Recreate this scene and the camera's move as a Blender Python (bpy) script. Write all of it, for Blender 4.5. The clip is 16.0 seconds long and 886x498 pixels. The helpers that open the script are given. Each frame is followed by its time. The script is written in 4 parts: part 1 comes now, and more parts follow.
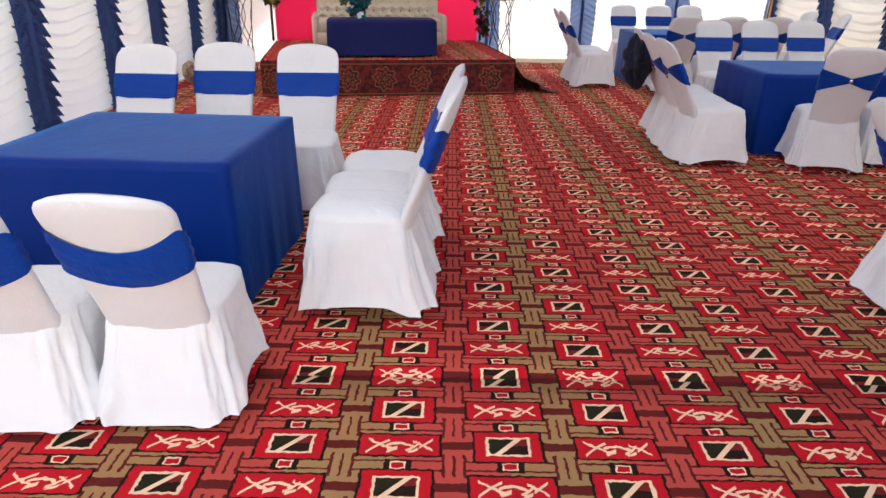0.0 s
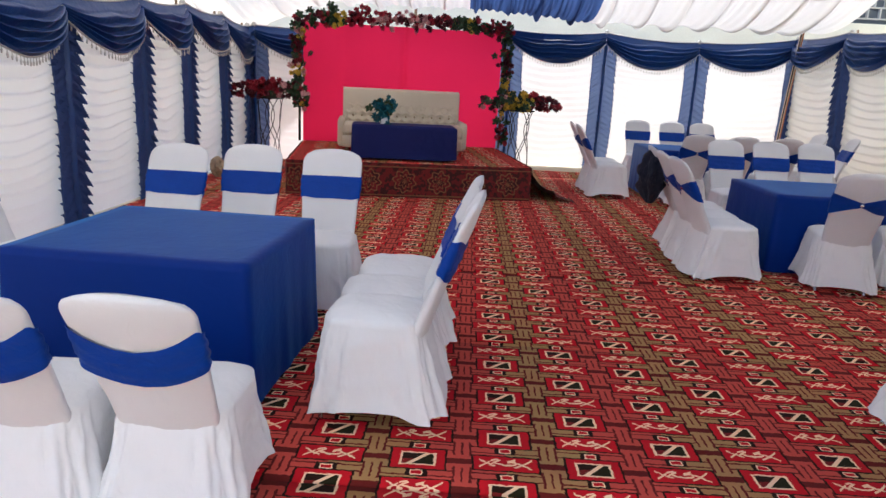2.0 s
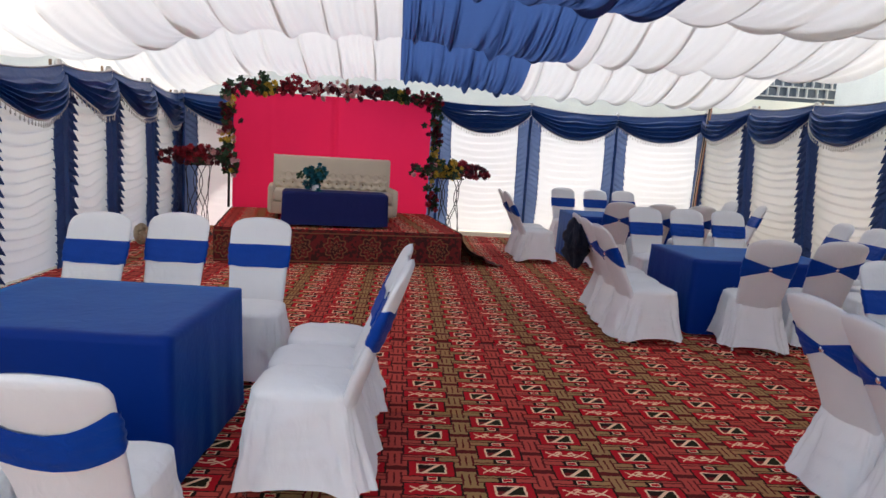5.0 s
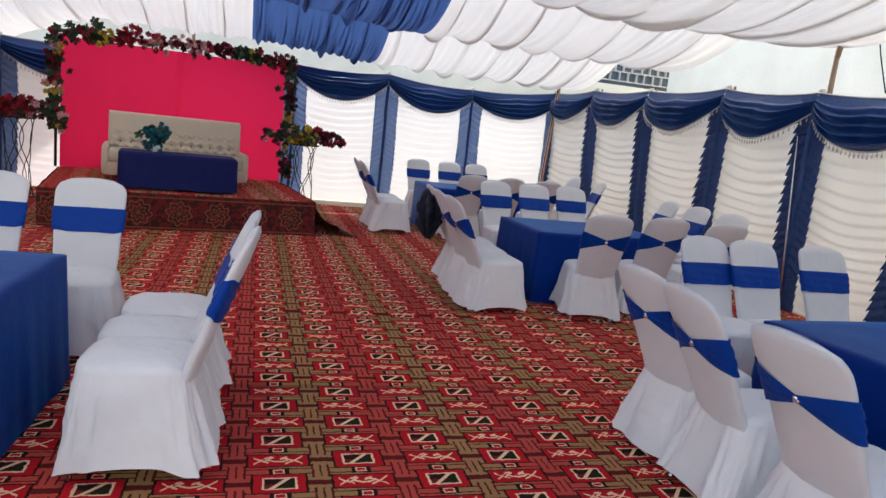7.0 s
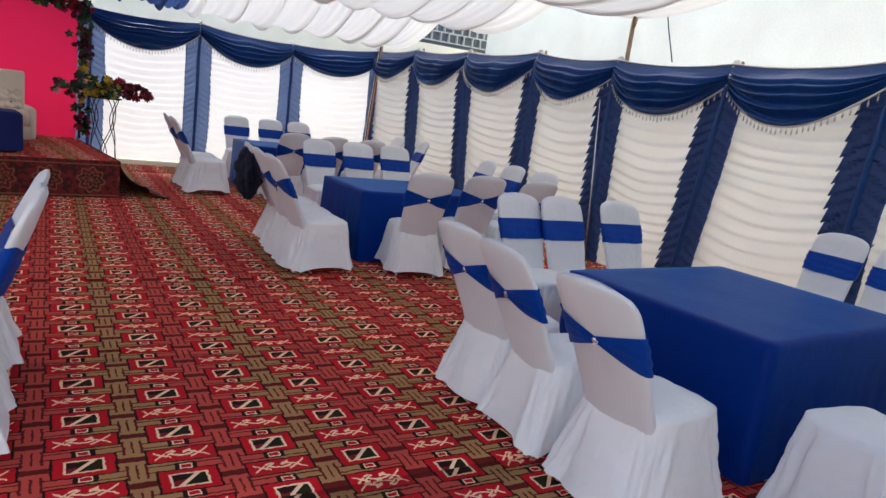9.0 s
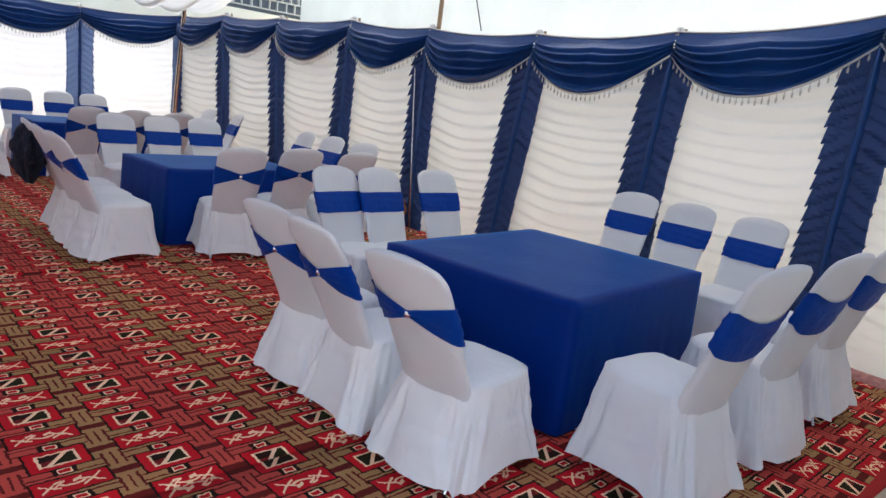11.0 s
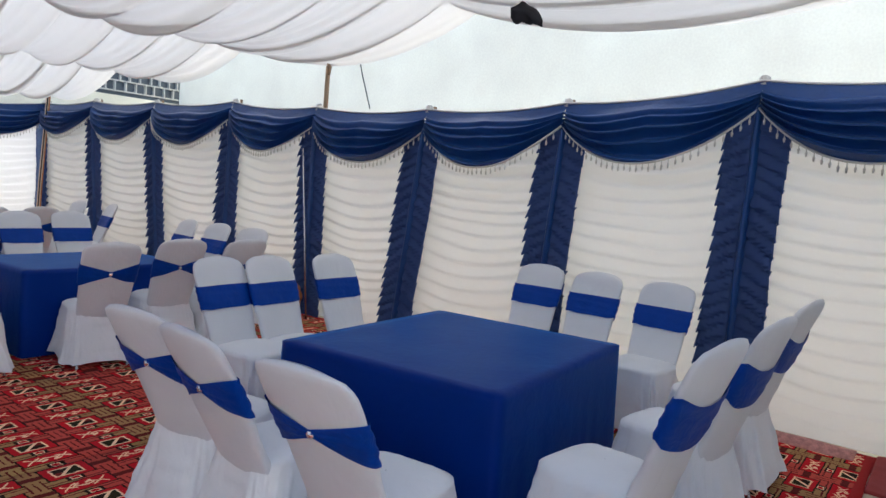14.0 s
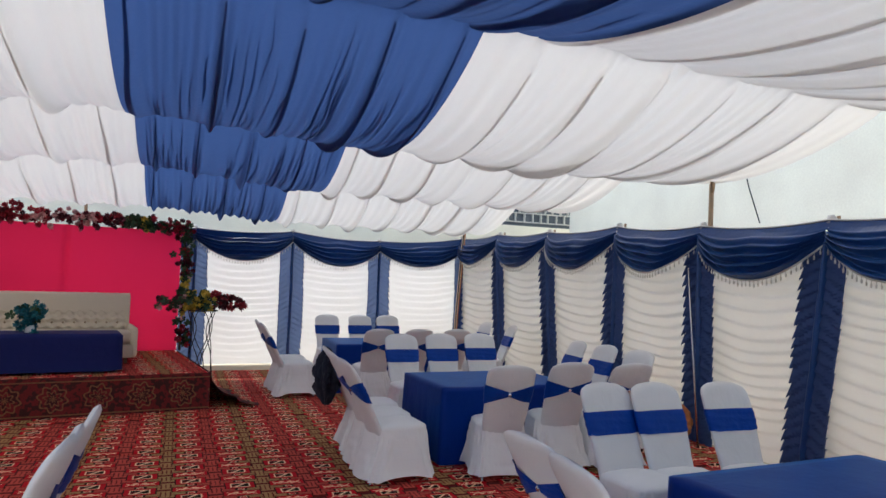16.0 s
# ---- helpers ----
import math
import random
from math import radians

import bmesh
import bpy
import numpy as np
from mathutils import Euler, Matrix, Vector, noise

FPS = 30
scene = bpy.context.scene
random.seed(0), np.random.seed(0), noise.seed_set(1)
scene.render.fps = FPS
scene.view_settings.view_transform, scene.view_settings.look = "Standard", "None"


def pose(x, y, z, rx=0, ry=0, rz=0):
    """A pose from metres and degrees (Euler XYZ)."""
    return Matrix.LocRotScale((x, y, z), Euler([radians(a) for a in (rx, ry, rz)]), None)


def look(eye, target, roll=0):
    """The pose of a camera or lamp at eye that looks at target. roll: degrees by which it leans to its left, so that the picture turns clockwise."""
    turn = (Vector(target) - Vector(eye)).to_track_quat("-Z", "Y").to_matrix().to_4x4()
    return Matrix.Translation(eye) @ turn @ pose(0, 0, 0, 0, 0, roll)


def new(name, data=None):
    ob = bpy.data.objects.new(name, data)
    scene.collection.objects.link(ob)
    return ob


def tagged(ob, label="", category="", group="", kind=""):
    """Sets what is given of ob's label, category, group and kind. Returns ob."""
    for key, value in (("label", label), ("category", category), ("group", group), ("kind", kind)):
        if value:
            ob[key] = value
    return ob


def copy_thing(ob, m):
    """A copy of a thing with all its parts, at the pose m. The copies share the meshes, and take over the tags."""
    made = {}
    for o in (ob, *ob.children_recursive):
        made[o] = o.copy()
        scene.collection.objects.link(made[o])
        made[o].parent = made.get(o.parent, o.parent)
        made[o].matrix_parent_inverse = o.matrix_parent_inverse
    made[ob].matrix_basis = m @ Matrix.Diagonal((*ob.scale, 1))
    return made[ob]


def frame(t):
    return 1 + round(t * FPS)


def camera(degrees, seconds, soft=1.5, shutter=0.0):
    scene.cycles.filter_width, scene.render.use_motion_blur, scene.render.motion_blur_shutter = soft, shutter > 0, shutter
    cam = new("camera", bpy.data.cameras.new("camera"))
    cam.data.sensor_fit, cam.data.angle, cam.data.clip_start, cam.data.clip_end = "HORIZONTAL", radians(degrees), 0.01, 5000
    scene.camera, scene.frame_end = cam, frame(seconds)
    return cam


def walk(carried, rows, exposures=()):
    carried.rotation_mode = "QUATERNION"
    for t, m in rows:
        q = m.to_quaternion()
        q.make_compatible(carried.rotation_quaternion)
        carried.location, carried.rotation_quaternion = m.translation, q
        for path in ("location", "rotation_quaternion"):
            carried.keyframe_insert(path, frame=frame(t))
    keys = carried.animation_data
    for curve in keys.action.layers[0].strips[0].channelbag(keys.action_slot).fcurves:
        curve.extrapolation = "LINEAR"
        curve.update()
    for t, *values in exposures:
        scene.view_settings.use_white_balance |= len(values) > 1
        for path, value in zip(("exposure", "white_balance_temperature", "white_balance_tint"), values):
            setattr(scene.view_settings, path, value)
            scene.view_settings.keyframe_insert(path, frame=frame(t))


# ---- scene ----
cam = camera(65.5, 16.0, soft=1.5)
PATH = [
    (0, (1.425, 1.078, 1.508), (1.414, 2.933, 0.759), 0.8),
    (0.5, (1.425, 1.069, 1.52), (1.394, 2.946, 0.83), 0.8),
    (1, (1.414, 1.069, 1.529), (1.339, 2.965, 0.897), 1.3),
    (1.5, (1.411, 1.057, 1.55), (1.32, 2.976, 0.995), 2.1),
    (2, (1.409, 1.061, 1.566), (1.353, 3.002, 1.084), 3.0),
    (2.5, (1.41, 1.058, 1.574), (1.389, 3.021, 1.193), 3.0),
    (3, (1.421, 1.048, 1.585), (1.407, 3.019, 1.247), 2.6),
    (5.5, (1.43, 1.034, 1.595), (1.66, 3.001, 1.312), 4.2),
    (6, (1.435, 1.041, 1.594), (1.793, 2.985, 1.292), 5.1),
    (6.5, (1.44, 1.054, 1.583), (1.898, 2.975, 1.265), 5.7),
    (7, (1.456, 1.048, 1.586), (1.997, 2.943, 1.248), 6.3),
    (7.5, (1.466, 1.062, 1.571), (2.112, 2.922, 1.223), 7.0),
    (8, (1.47, 1.062, 1.574), (2.248, 2.871, 1.228), 7.3),
    (8.5, (1.48, 1.054, 1.569), (2.352, 2.816, 1.201), 7.4),
    (9, (1.496, 1.05, 1.579), (2.496, 2.737, 1.187), 7.6),
    (9.5, (1.511, 1.052, 1.575), (2.636, 2.656, 1.175), 7.7),
    (12, (1.755, 1.08, 1.615), (3.267, 2.331, 1.228), 6.5),
    (12.5, (1.816, 1.109, 1.599), (3.417, 2.255, 1.249), 6.4),
    (13, (1.868, 1.21, 1.584), (3.606, 2.142, 1.264), 6.4),
    (13.5, (1.88, 1.31, 1.56), (3.669, 2.149, 1.248), 6.0),
    (14, (1.872, 1.338, 1.608), (3.46, 2.541, 1.433), 4.3),
    (14.5, (1.884, 1.326, 1.63), (3.226, 2.807, 1.554), 4.0),
    (15, (1.935, 1.317, 1.654), (3.112, 2.932, 1.586), 3.3),
    (15.5, (1.908, 1.286, 1.682), (2.873, 3.037, 1.682), 2.5),
    (16, (1.835, 1.227, 1.714), (2.549, 3.093, 1.803), 2.1),
]
EXPOSURES = [(0.0, 1.88, 6450, 9), (1.0, 1.70, 6300, 9), (2.0, 1.46, 6200, 9), (3.0, 1.35, 6150, 9), (5.5, 1.29, 6150, 8), (9.0, 1.31, 6050, 8), (12.0, 1.44, 5900, 6), (12.5, 1.32, 5880, 6), (13.5, 1.27, 5850, 6), (14.5, 1.07, 5930, 5), (16.0, 1.00, 6080, 6)]
walk(cam, [(t, look(eye, target, roll)) for t, eye, target, roll in PATH], EXPOSURES)

# ---- world and light ----
world = bpy.data.worlds.new("sky")
scene.world = world
world.use_nodes = True
wn = world.node_tree
sky = wn.nodes.new("ShaderNodeTexSky")
sky.sky_type = "NISHITA"
sky.sun_disc = False
sky.sun_elevation = radians(54)
sky.sun_rotation = radians(-7)
sky.air_density = 1.0
sky.dust_density = 3.0
wn.links.new(sky.outputs[0], wn.nodes["Background"].inputs[0])
wn.nodes["Background"].inputs[1].default_value = 0.15
sun_data = bpy.data.lights.new("sun", "SUN")
sun_data.energy = 2.2
sun_data.angle = radians(2.0)
sun_data.color = (1.0, 0.97, 0.94)
sun = new("sun", sun_data)
sun.matrix_world = look((-1, 24, 27), (1.5, 5.0, 0))

# ---- materials ----


def nodes_of(name):
    m = bpy.data.materials.new(name)
    m.use_nodes = True
    nt = m.node_tree
    return m, nt, nt.nodes["Principled BSDF"], nt.nodes["Material Output"]


def mth(nt, op, a, b=None, c=None):
    n = nt.nodes.new("ShaderNodeMath")
    n.operation = op
    for i, v in enumerate((a, b, c)):
        if v is None:
            continue
        if isinstance(v, (int, float)):
            n.inputs[i].default_value = v
        else:
            nt.links.new(v, n.inputs[i])
    return n.outputs[0]


def mixc(nt, fac, a, b):
    n = nt.nodes.new("ShaderNodeMix")
    n.data_type = "RGBA"
    for sock, v in ((n.inputs[0], fac), (n.inputs[6], a), (n.inputs[7], b)):
        if isinstance(v, (int, float)):
            sock.default_value = v
        elif isinstance(v, tuple):
            sock.default_value = (*v, 1)
        else:
            nt.links.new(v, sock)
    return n.outputs[2]


def noise_of(nt, scale, detail=4, coord="Object"):
    tc = nt.nodes.new("ShaderNodeTexCoord")
    n = nt.nodes.new("ShaderNodeTexNoise")
    n.inputs["Scale"].default_value = scale
    n.inputs["Detail"].default_value = detail
    nt.links.new(tc.outputs[coord], n.inputs["Vector"])
    return n.outputs["Fac"]


def bump_of(nt, height, strength, dist=0.01):
    b = nt.nodes.new("ShaderNodeBump")
    b.inputs["Strength"].default_value = strength
    b.inputs["Distance"].default_value = dist
    nt.links.new(height, b.inputs["Height"])
    return b.outputs[0]


def plain(name, col, rough=0.6, metal=0.0, vary=0.12, scale=6.0, grain=120.0, bump=0.15, sheen=0.0):
    """A surface with broad and fine variation."""
    m, nt, p, out = nodes_of(name)
    big, fine = noise_of(nt, scale), noise_of(nt, grain, 2)
    f = mth(nt, "ADD", mth(nt, "MULTIPLY", big, 0.7), mth(nt, "MULTIPLY", fine, 0.3))
    lo = tuple(c * (1 - vary) for c in col)
    hi = tuple(min(1, c * (1 + vary)) for c in col)
    nt.links.new(mixc(nt, f, lo, hi), p.inputs["Base Color"])
    p.inputs["Roughness"].default_value = rough
    p.inputs["Metallic"].default_value = metal
    p.inputs["Sheen Weight"].default_value = sheen
    nt.links.new(bump_of(nt, fine, bump, 0.004), p.inputs["Normal"])
    return m


def cloth(name, col, through_col, share, vary=0.06, scale=3.0, wrinkle=0.3, gloss=0.25, drop=1.0):
    """A woven fabric that lets part of the light through."""
    m, nt, p, out = nodes_of(name)
    big, fine = noise_of(nt, scale), noise_of(nt, 260, 2)
    f = mth(nt, "ADD", mth(nt, "MULTIPLY", big, 0.8), mth(nt, "MULTIPLY", fine, 0.2))
    lo = tuple(c * (1 - vary) for c in col)
    hi = tuple(min(1, c * (1 + vary)) for c in col)
    nt.links.new(mixc(nt, f, lo, hi), p.inputs["Base Color"])
    p.inputs["Roughness"].default_value = 0.75
    p.inputs["Specular IOR Level"].default_value = gloss
    tc = nt.nodes.new("ShaderNodeTexCoord")
    mp = nt.nodes.new("ShaderNodeMapping")
    mp.inputs["Scale"].default_value = (1, 1, drop)
    wr = nt.nodes.new("ShaderNodeTexNoise")
    wr.inputs["Scale"].default_value = 13
    wr.inputs["Detail"].default_value = 3
    wr.inputs["Distortion"].default_value = 0.6
    nt.links.new(tc.outputs["Object"], mp.inputs[0])
    nt.links.new(mp.outputs[0], wr.inputs["Vector"])
    nrm = bump_of(nt, wr.outputs["Fac"], wrinkle, 0.02)
    nt.links.new(nrm, p.inputs["Normal"])
    if share > 0:
        tr = nt.nodes.new("ShaderNodeBsdfTranslucent")
        tr.inputs[0].default_value = (*through_col, 1)
        mx = nt.nodes.new("ShaderNodeMixShader")
        mx.inputs[0].default_value = share
        nt.links.new(p.outputs[0], mx.inputs[1])
        nt.links.new(tr.outputs[0], mx.inputs[2])
        nt.links.new(mx.outputs[0], out.inputs[0])
    return m


def satin(m, rough):
    p = m.node_tree.nodes["Principled BSDF"]
    p.inputs["Roughness"].default_value = rough
    p.inputs["Specular IOR Level"].default_value = 0.3
    return m


def carpet(name, border=0.0):
    """Woven carpet: rows of framed squares and sprigs, joined by bars, on rose and olive steps."""
    m, nt, p, out = nodes_of(name)
    DX, DY = 0.37, 0.207
    tc = nt.nodes.new("ShaderNodeTexCoord")
    warp = nt.nodes.new("ShaderNodeTexNoise")
    warp.inputs["Scale"].default_value = 45
    nt.links.new(tc.outputs["Object"], warp.inputs["Vector"])
    sp = nt.nodes.new("ShaderNodeSeparateXYZ")
    nt.links.new(tc.outputs["Object"], sp.inputs[0])
    wob = mth(nt, "MULTIPLY", mth(nt, "SUBTRACT", warp.outputs["Fac"], 0.5), 0.018)
    x = mth(nt, "ADD", mth(nt, "ADD", sp.outputs[0], wob), 40 * DX)
    y = mth(nt, "ADD", mth(nt, "ADD", sp.outputs[1], wob), 40 * DY)
    u, v = mth(nt, "DIVIDE", x, DX), mth(nt, "DIVIDE", y, DY)
    i, j = mth(nt, "FLOOR", u), mth(nt, "FLOOR", v)
    lx = mth(nt, "MULTIPLY", mth(nt, "SUBTRACT", mth(nt, "FRACT", u), 0.5), DX)
    ly = mth(nt, "MULTIPLY", mth(nt, "SUBTRACT", mth(nt, "FRACT", v), 0.5), DY)
    ax, ay = mth(nt, "ABSOLUTE", lx), mth(nt, "ABSOLUTE", ly)
    par = mth(nt, "MODULO", mth(nt, "ADD", i, j), 2.0)

    def inside(hx, hy):
        return mth(nt, "MULTIPLY", mth(nt, "LESS_THAN", ax, hx), mth(nt, "LESS_THAN", ay, hy))

    red, dark, cream = (0.43, 0.008, 0.014), (0.020, 0.008, 0.005), (0.76, 0.50, 0.31)
    rose, olive, wine = (0.42, 0.058, 0.042), (0.285, 0.185, 0.070), (0.105, 0.012, 0.010)
    # stepped ground
    hu = mth(nt, "FLOOR", mth(nt, "ADD", u, 0.5))
    tone = mth(nt, "MODULO", mth(nt, "ADD", hu, 0), 2.0)
    patch = mth(nt, "MULTIPLY", tone, mth(nt, "ADD", 0.55, mth(nt, "MULTIPLY", noise_of(nt, 3.0, 3), 0.6)))
    col = mixc(nt, patch, rose, olive)
    ey = mth(nt, "SUBTRACT", DY / 2, ay)
    ex = mth(nt, "SUBTRACT", DX / 2, ax)
    step1 = mth(nt, "MULTIPLY", mth(nt, "LESS_THAN", mth(nt, "ABSOLUTE", mth(nt, "SUBTRACT", ey, 0.022)), 0.0045), mth(nt, "LESS_THAN", ax, 0.15))
    step2 = mth(nt, "MULTIPLY", mth(nt, "LESS_THAN", mth(nt, "ABSOLUTE", mth(nt, "SUBTRACT", ax, 0.150)), 0.0055), mth(nt, "GREATER_THAN", ay, 0.045))
    step3 = mth(nt, "MULTIPLY", mth(nt, "LESS_THAN", ex, 0.0045), mth(nt, "GREATER_THAN", ay, 0.05))
    lines = mth(nt, "MAXIMUM", step1, mth(nt, "MAXIMUM", step2, step3))
    col = mixc(nt, lines, col, wine)
    col = mixc(nt, mth(nt, "LESS_THAN", ay, 0.021), col, wine)
    # small squares between the rows
    col = mixc(nt, mth(nt, "MULTIPLY", mth(nt, "LESS_THAN", ax, 0.045), mth(nt, "LESS_THAN", ey, 0.03)), col, dark)
    col = mixc(nt, mth(nt, "MULTIPLY", mth(nt, "LESS_THAN", ax, 0.026), mth(nt, "LESS_THAN", ey, 0.019)), col, cream)
    col = mixc(nt, mth(nt, "MULTIPLY", mth(nt, "LESS_THAN", ax, 0.020), mth(nt, "LESS_THAN", ey, 0.012)), col, red)
    # framed square
    a = mixc(nt, inside(0.122, 0.086), col, dark)
    a = mixc(nt, inside(0.112, 0.077), a, red)
    a = mixc(nt, inside(0.076, 0.051), a, cream)
    dg = mth(nt, "SUBTRACT", lx, mth(nt, "MULTIPLY", ly, 0.9))
    core = mixc(nt, mth(nt, "GREATER_THAN", dg, 0.0), (0.020, 0.016, 0.006), mixc(nt, mth(nt, "GREATER_THAN", ly, 0.004), dark, (0.16, 0.014, 0.012)))
    core = mixc(nt, mth(nt, "LESS_THAN", mth(nt, "ABSOLUTE", dg), 0.012), core, cream)
    a = mixc(nt, inside(0.065, 0.041), a, core)
    # sprig
    b = mixc(nt, inside(0.145, 0.062), col, dark)
    b = mixc(nt, inside(0.135, 0.053), b, red)

    def stroke(x0, x1, z0, slope, bow, wide=0.0065):
        """A curved stroke from x0 to x1 of the sprig."""
        mid, half = (x0 + x1) / 2, (x1 - x0) / 2
        d = mth(nt, "SUBTRACT", lx, mid)
        arc = mth(nt, "ADD", mth(nt, "ADD", z0, mth(nt, "MULTIPLY", d, slope)), mth(nt, "MULTIPLY", mth(nt, "MULTIPLY", d, d), bow))
        on = mth(nt, "LESS_THAN", mth(nt, "ABSOLUTE", mth(nt, "SUBTRACT", ly, arc)), wide)
        return mth(nt, "MULTIPLY", on, mth(nt, "LESS_THAN", mth(nt, "ABSOLUTE", d), half))

    vine = stroke(-0.112, -0.032, 0.0, 0.85, -4.0)
    for args in ((-0.108, -0.020, 0.0, -0.62, 3.0), (-0.040, -0.006, -0.022, 0.5, 0.0, 0.010), (-0.045, 0.052, 0.010, -0.10, -7.0), (0.022, 0.070, -0.012, 0.9, 10.0), (0.030, 0.062, -0.030, 0.35, 12.0), (0.045, 0.112, 0.0, -0.70, -4.0), (0.066, 0.112, 0.008, 0.95, 0.0)):
        vine = mth(nt, "MAXIMUM", vine, stroke(*args))
    vine = mth(nt, "MULTIPLY", vine, inside(0.118, 0.044))
    b = mixc(nt, vine, b, cream)
    col = mixc(nt, par, a, b)
    if border:
        col = mixc(nt, mth(nt, "LESS_THAN", y, 40 * DY + border), col, (0.33, 0.022, 0.022))
    fuzz, wear = noise_of(nt, 500, 2), noise_of(nt, 2.2, 5)
    shade = mth(nt, "ADD", 0.96, mth(nt, "ADD", mth(nt, "MULTIPLY", fuzz, 0.42), mth(nt, "MULTIPLY", wear, 0.34)))
    mul = nt.nodes.new("ShaderNodeVectorMath")
    mul.operation = "SCALE"
    nt.links.new(col, mul.inputs[0])
    nt.links.new(shade, mul.inputs["Scale"])
    nt.links.new(mul.outputs[0], p.inputs["Base Color"])
    p.inputs["Roughness"].default_value = 0.95
    p.inputs["Specular IOR Level"].default_value = 0.1
    nt.links.new(bump_of(nt, mth(nt, "ADD", fuzz, mth(nt, "MULTIPLY", wear, 2.0)), 0.5, 0.006), p.inputs["Normal"])
    return m


def rosettes(name):
    """Dark red carpet with large gold rosettes, laid out along x and height."""
    m, nt, p, out = nodes_of(name)
    tc = nt.nodes.new("ShaderNodeTexCoord")
    sp = nt.nodes.new("ShaderNodeSeparateXYZ")
    nt.links.new(tc.outputs["Object"], sp.inputs[0])
    x = mth(nt, "ADD", mth(nt, "ADD", sp.outputs[0], sp.outputs[1]), 10.0)
    u = mth(nt, "MULTIPLY", mth(nt, "SUBTRACT", mth(nt, "FRACT", mth(nt, "DIVIDE", x, 0.46)), 0.5), 0.46)
    w = mth(nt, "SUBTRACT", sp.outputs[2], 0.22)
    r = mth(nt, "SQRT", mth(nt, "ADD", mth(nt, "MULTIPLY", u, u), mth(nt, "MULTIPLY", w, w)))
    a = mth(nt, "ARCTAN2", w, u)
    lobes = mth(nt, "MULTIPLY", mth(nt, "SINE", mth(nt, "MULTIPLY", a, 8.0)), 0.018)
    d = mth(nt, "ADD", r, lobes)
    gold, red, dark = (0.30, 0.13, 0.05), (0.22, 0.012, 0.014), (0.045, 0.008, 0.008)
    col = mixc(nt, mth(nt, "GREATER_THAN", noise_of(nt, 16, 3), 0.52), red, dark)
    col = mixc(nt, mth(nt, "LESS_THAN", mth(nt, "ABSOLUTE", mth(nt, "SUBTRACT", d, 0.135)), 0.010), col, gold)
    col = mixc(nt, mth(nt, "LESS_THAN", mth(nt, "ABSOLUTE", mth(nt, "SUBTRACT", d, 0.075)), 0.009), col, gold)
    col = mixc(nt, mth(nt, "LESS_THAN", d, 0.026), col, gold)
    col = mixc(nt, mth(nt, "LESS_THAN", mth(nt, "ABSOLUTE", mth(nt, "SUBTRACT", mth(nt, "ABSOLUTE", w), 0.185)), 0.008), col, gold)
    col = mixc(nt, mth(nt, "MULTIPLY", noise_of(nt, 60, 4), 0.85), col, dark)
    nt.links.new(col, p.inputs["Base Color"])
    p.inputs["Roughness"].default_value = 0.95
    nt.links.new(bump_of(nt, noise_of(nt, 400, 2), 0.4, 0.004), p.inputs["Normal"])
    return m


M_STAGE = rosettes("rosette_carpet")
M_CARPET = carpet("carpet_weave")
M_CARPET_END = carpet("bordered_carpet_weave", 0.06)
M_WHITE = cloth("white_cover_cloth", (0.87, 0.87, 0.87), (0.85, 0.85, 0.85), 0.12, 0.05, 5, 0.5, 0.35, 0.5)
# back covers are white too; the shade on them is put into this greyer colour
M_BACK = cloth("white_stretch_cloth_shaded", (0.72, 0.715, 0.725), (0.8, 0.8, 0.79), 0.06, 0.05, 4, 0.3, 0.3, 0.6)
M_SASH = cloth("blue_sash_satin", (0.002, 0.040, 0.27), (0.01, 0.05, 0.3), 0.0, 0.15, 12, 0.5, 0.2)
M_TABLE = cloth("blue_table_cloth", (0.0, 0.022, 0.190), (0.01, 0.05, 0.3), 0.0, 0.10, 4, 0.14, 0.08, 1.0)
M_NAVY = cloth("navy_drape", (0.008, 0.050, 0.200), (0.02, 0.05, 0.2), 0.06, 0.2, 8, 0.3, 0.35)
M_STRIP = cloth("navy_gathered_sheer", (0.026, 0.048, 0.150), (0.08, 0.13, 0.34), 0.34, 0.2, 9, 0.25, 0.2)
# same sheer for backlit walls; extra glow put into a paler, stronger through colour
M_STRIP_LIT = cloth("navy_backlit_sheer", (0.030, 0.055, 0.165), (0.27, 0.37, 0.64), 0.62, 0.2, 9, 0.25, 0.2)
M_PANEL = cloth("white_ruched_voile", (0.85, 0.84, 0.83), (0.90, 0.88, 0.855), 0.40, 0.05, 2.5, 0.3)
M_ROOF_W = cloth("white_roof_cloth", (0.81, 0.795, 0.755), (0.67, 0.655, 0.625), 0.30, 0.05, 1.5, 0.35)
M_ROOF_B = cloth("blue_roof_cloth", (0.025, 0.055, 0.19), (0.034, 0.066, 0.170), 0.46, 0.12, 1.5, 0.35)
M_FRINGE = plain("silver_fringe", (0.55, 0.53, 0.50), 0.5, 0.3)
M_PINK = cloth("hot_pink_backdrop_cloth", (1.0, 0.020, 0.105), (1.0, 0.030, 0.125), 0.92, 0.06, 2.0, 0.3)
M_STEEL = plain("chrome_tube", (0.55, 0.55, 0.57), 0.25, 1.0)
M_WOOD = plain("bamboo_pole_wood", (0.30, 0.20, 0.12), 0.7, 0, 0.3, 9, 60, 0.3)
M_GROUND = plain("dusty_ground", (0.50, 0.42, 0.31), 0.95, 0, 0.35, 1.3, 70, 0.6)
M_PLASTER = plain("cream_plaster", (0.84, 0.775, 0.655), 0.9, 0, 0.30, 0.9, 30, 0.3)
# pale surface of the added reflecting wall south of the entrance
M_BOUNCE = plain("pale_grey_bounce", (0.71, 0.725, 0.73), 0.9, 0, 0.15, 0.7, 30, 0.3)
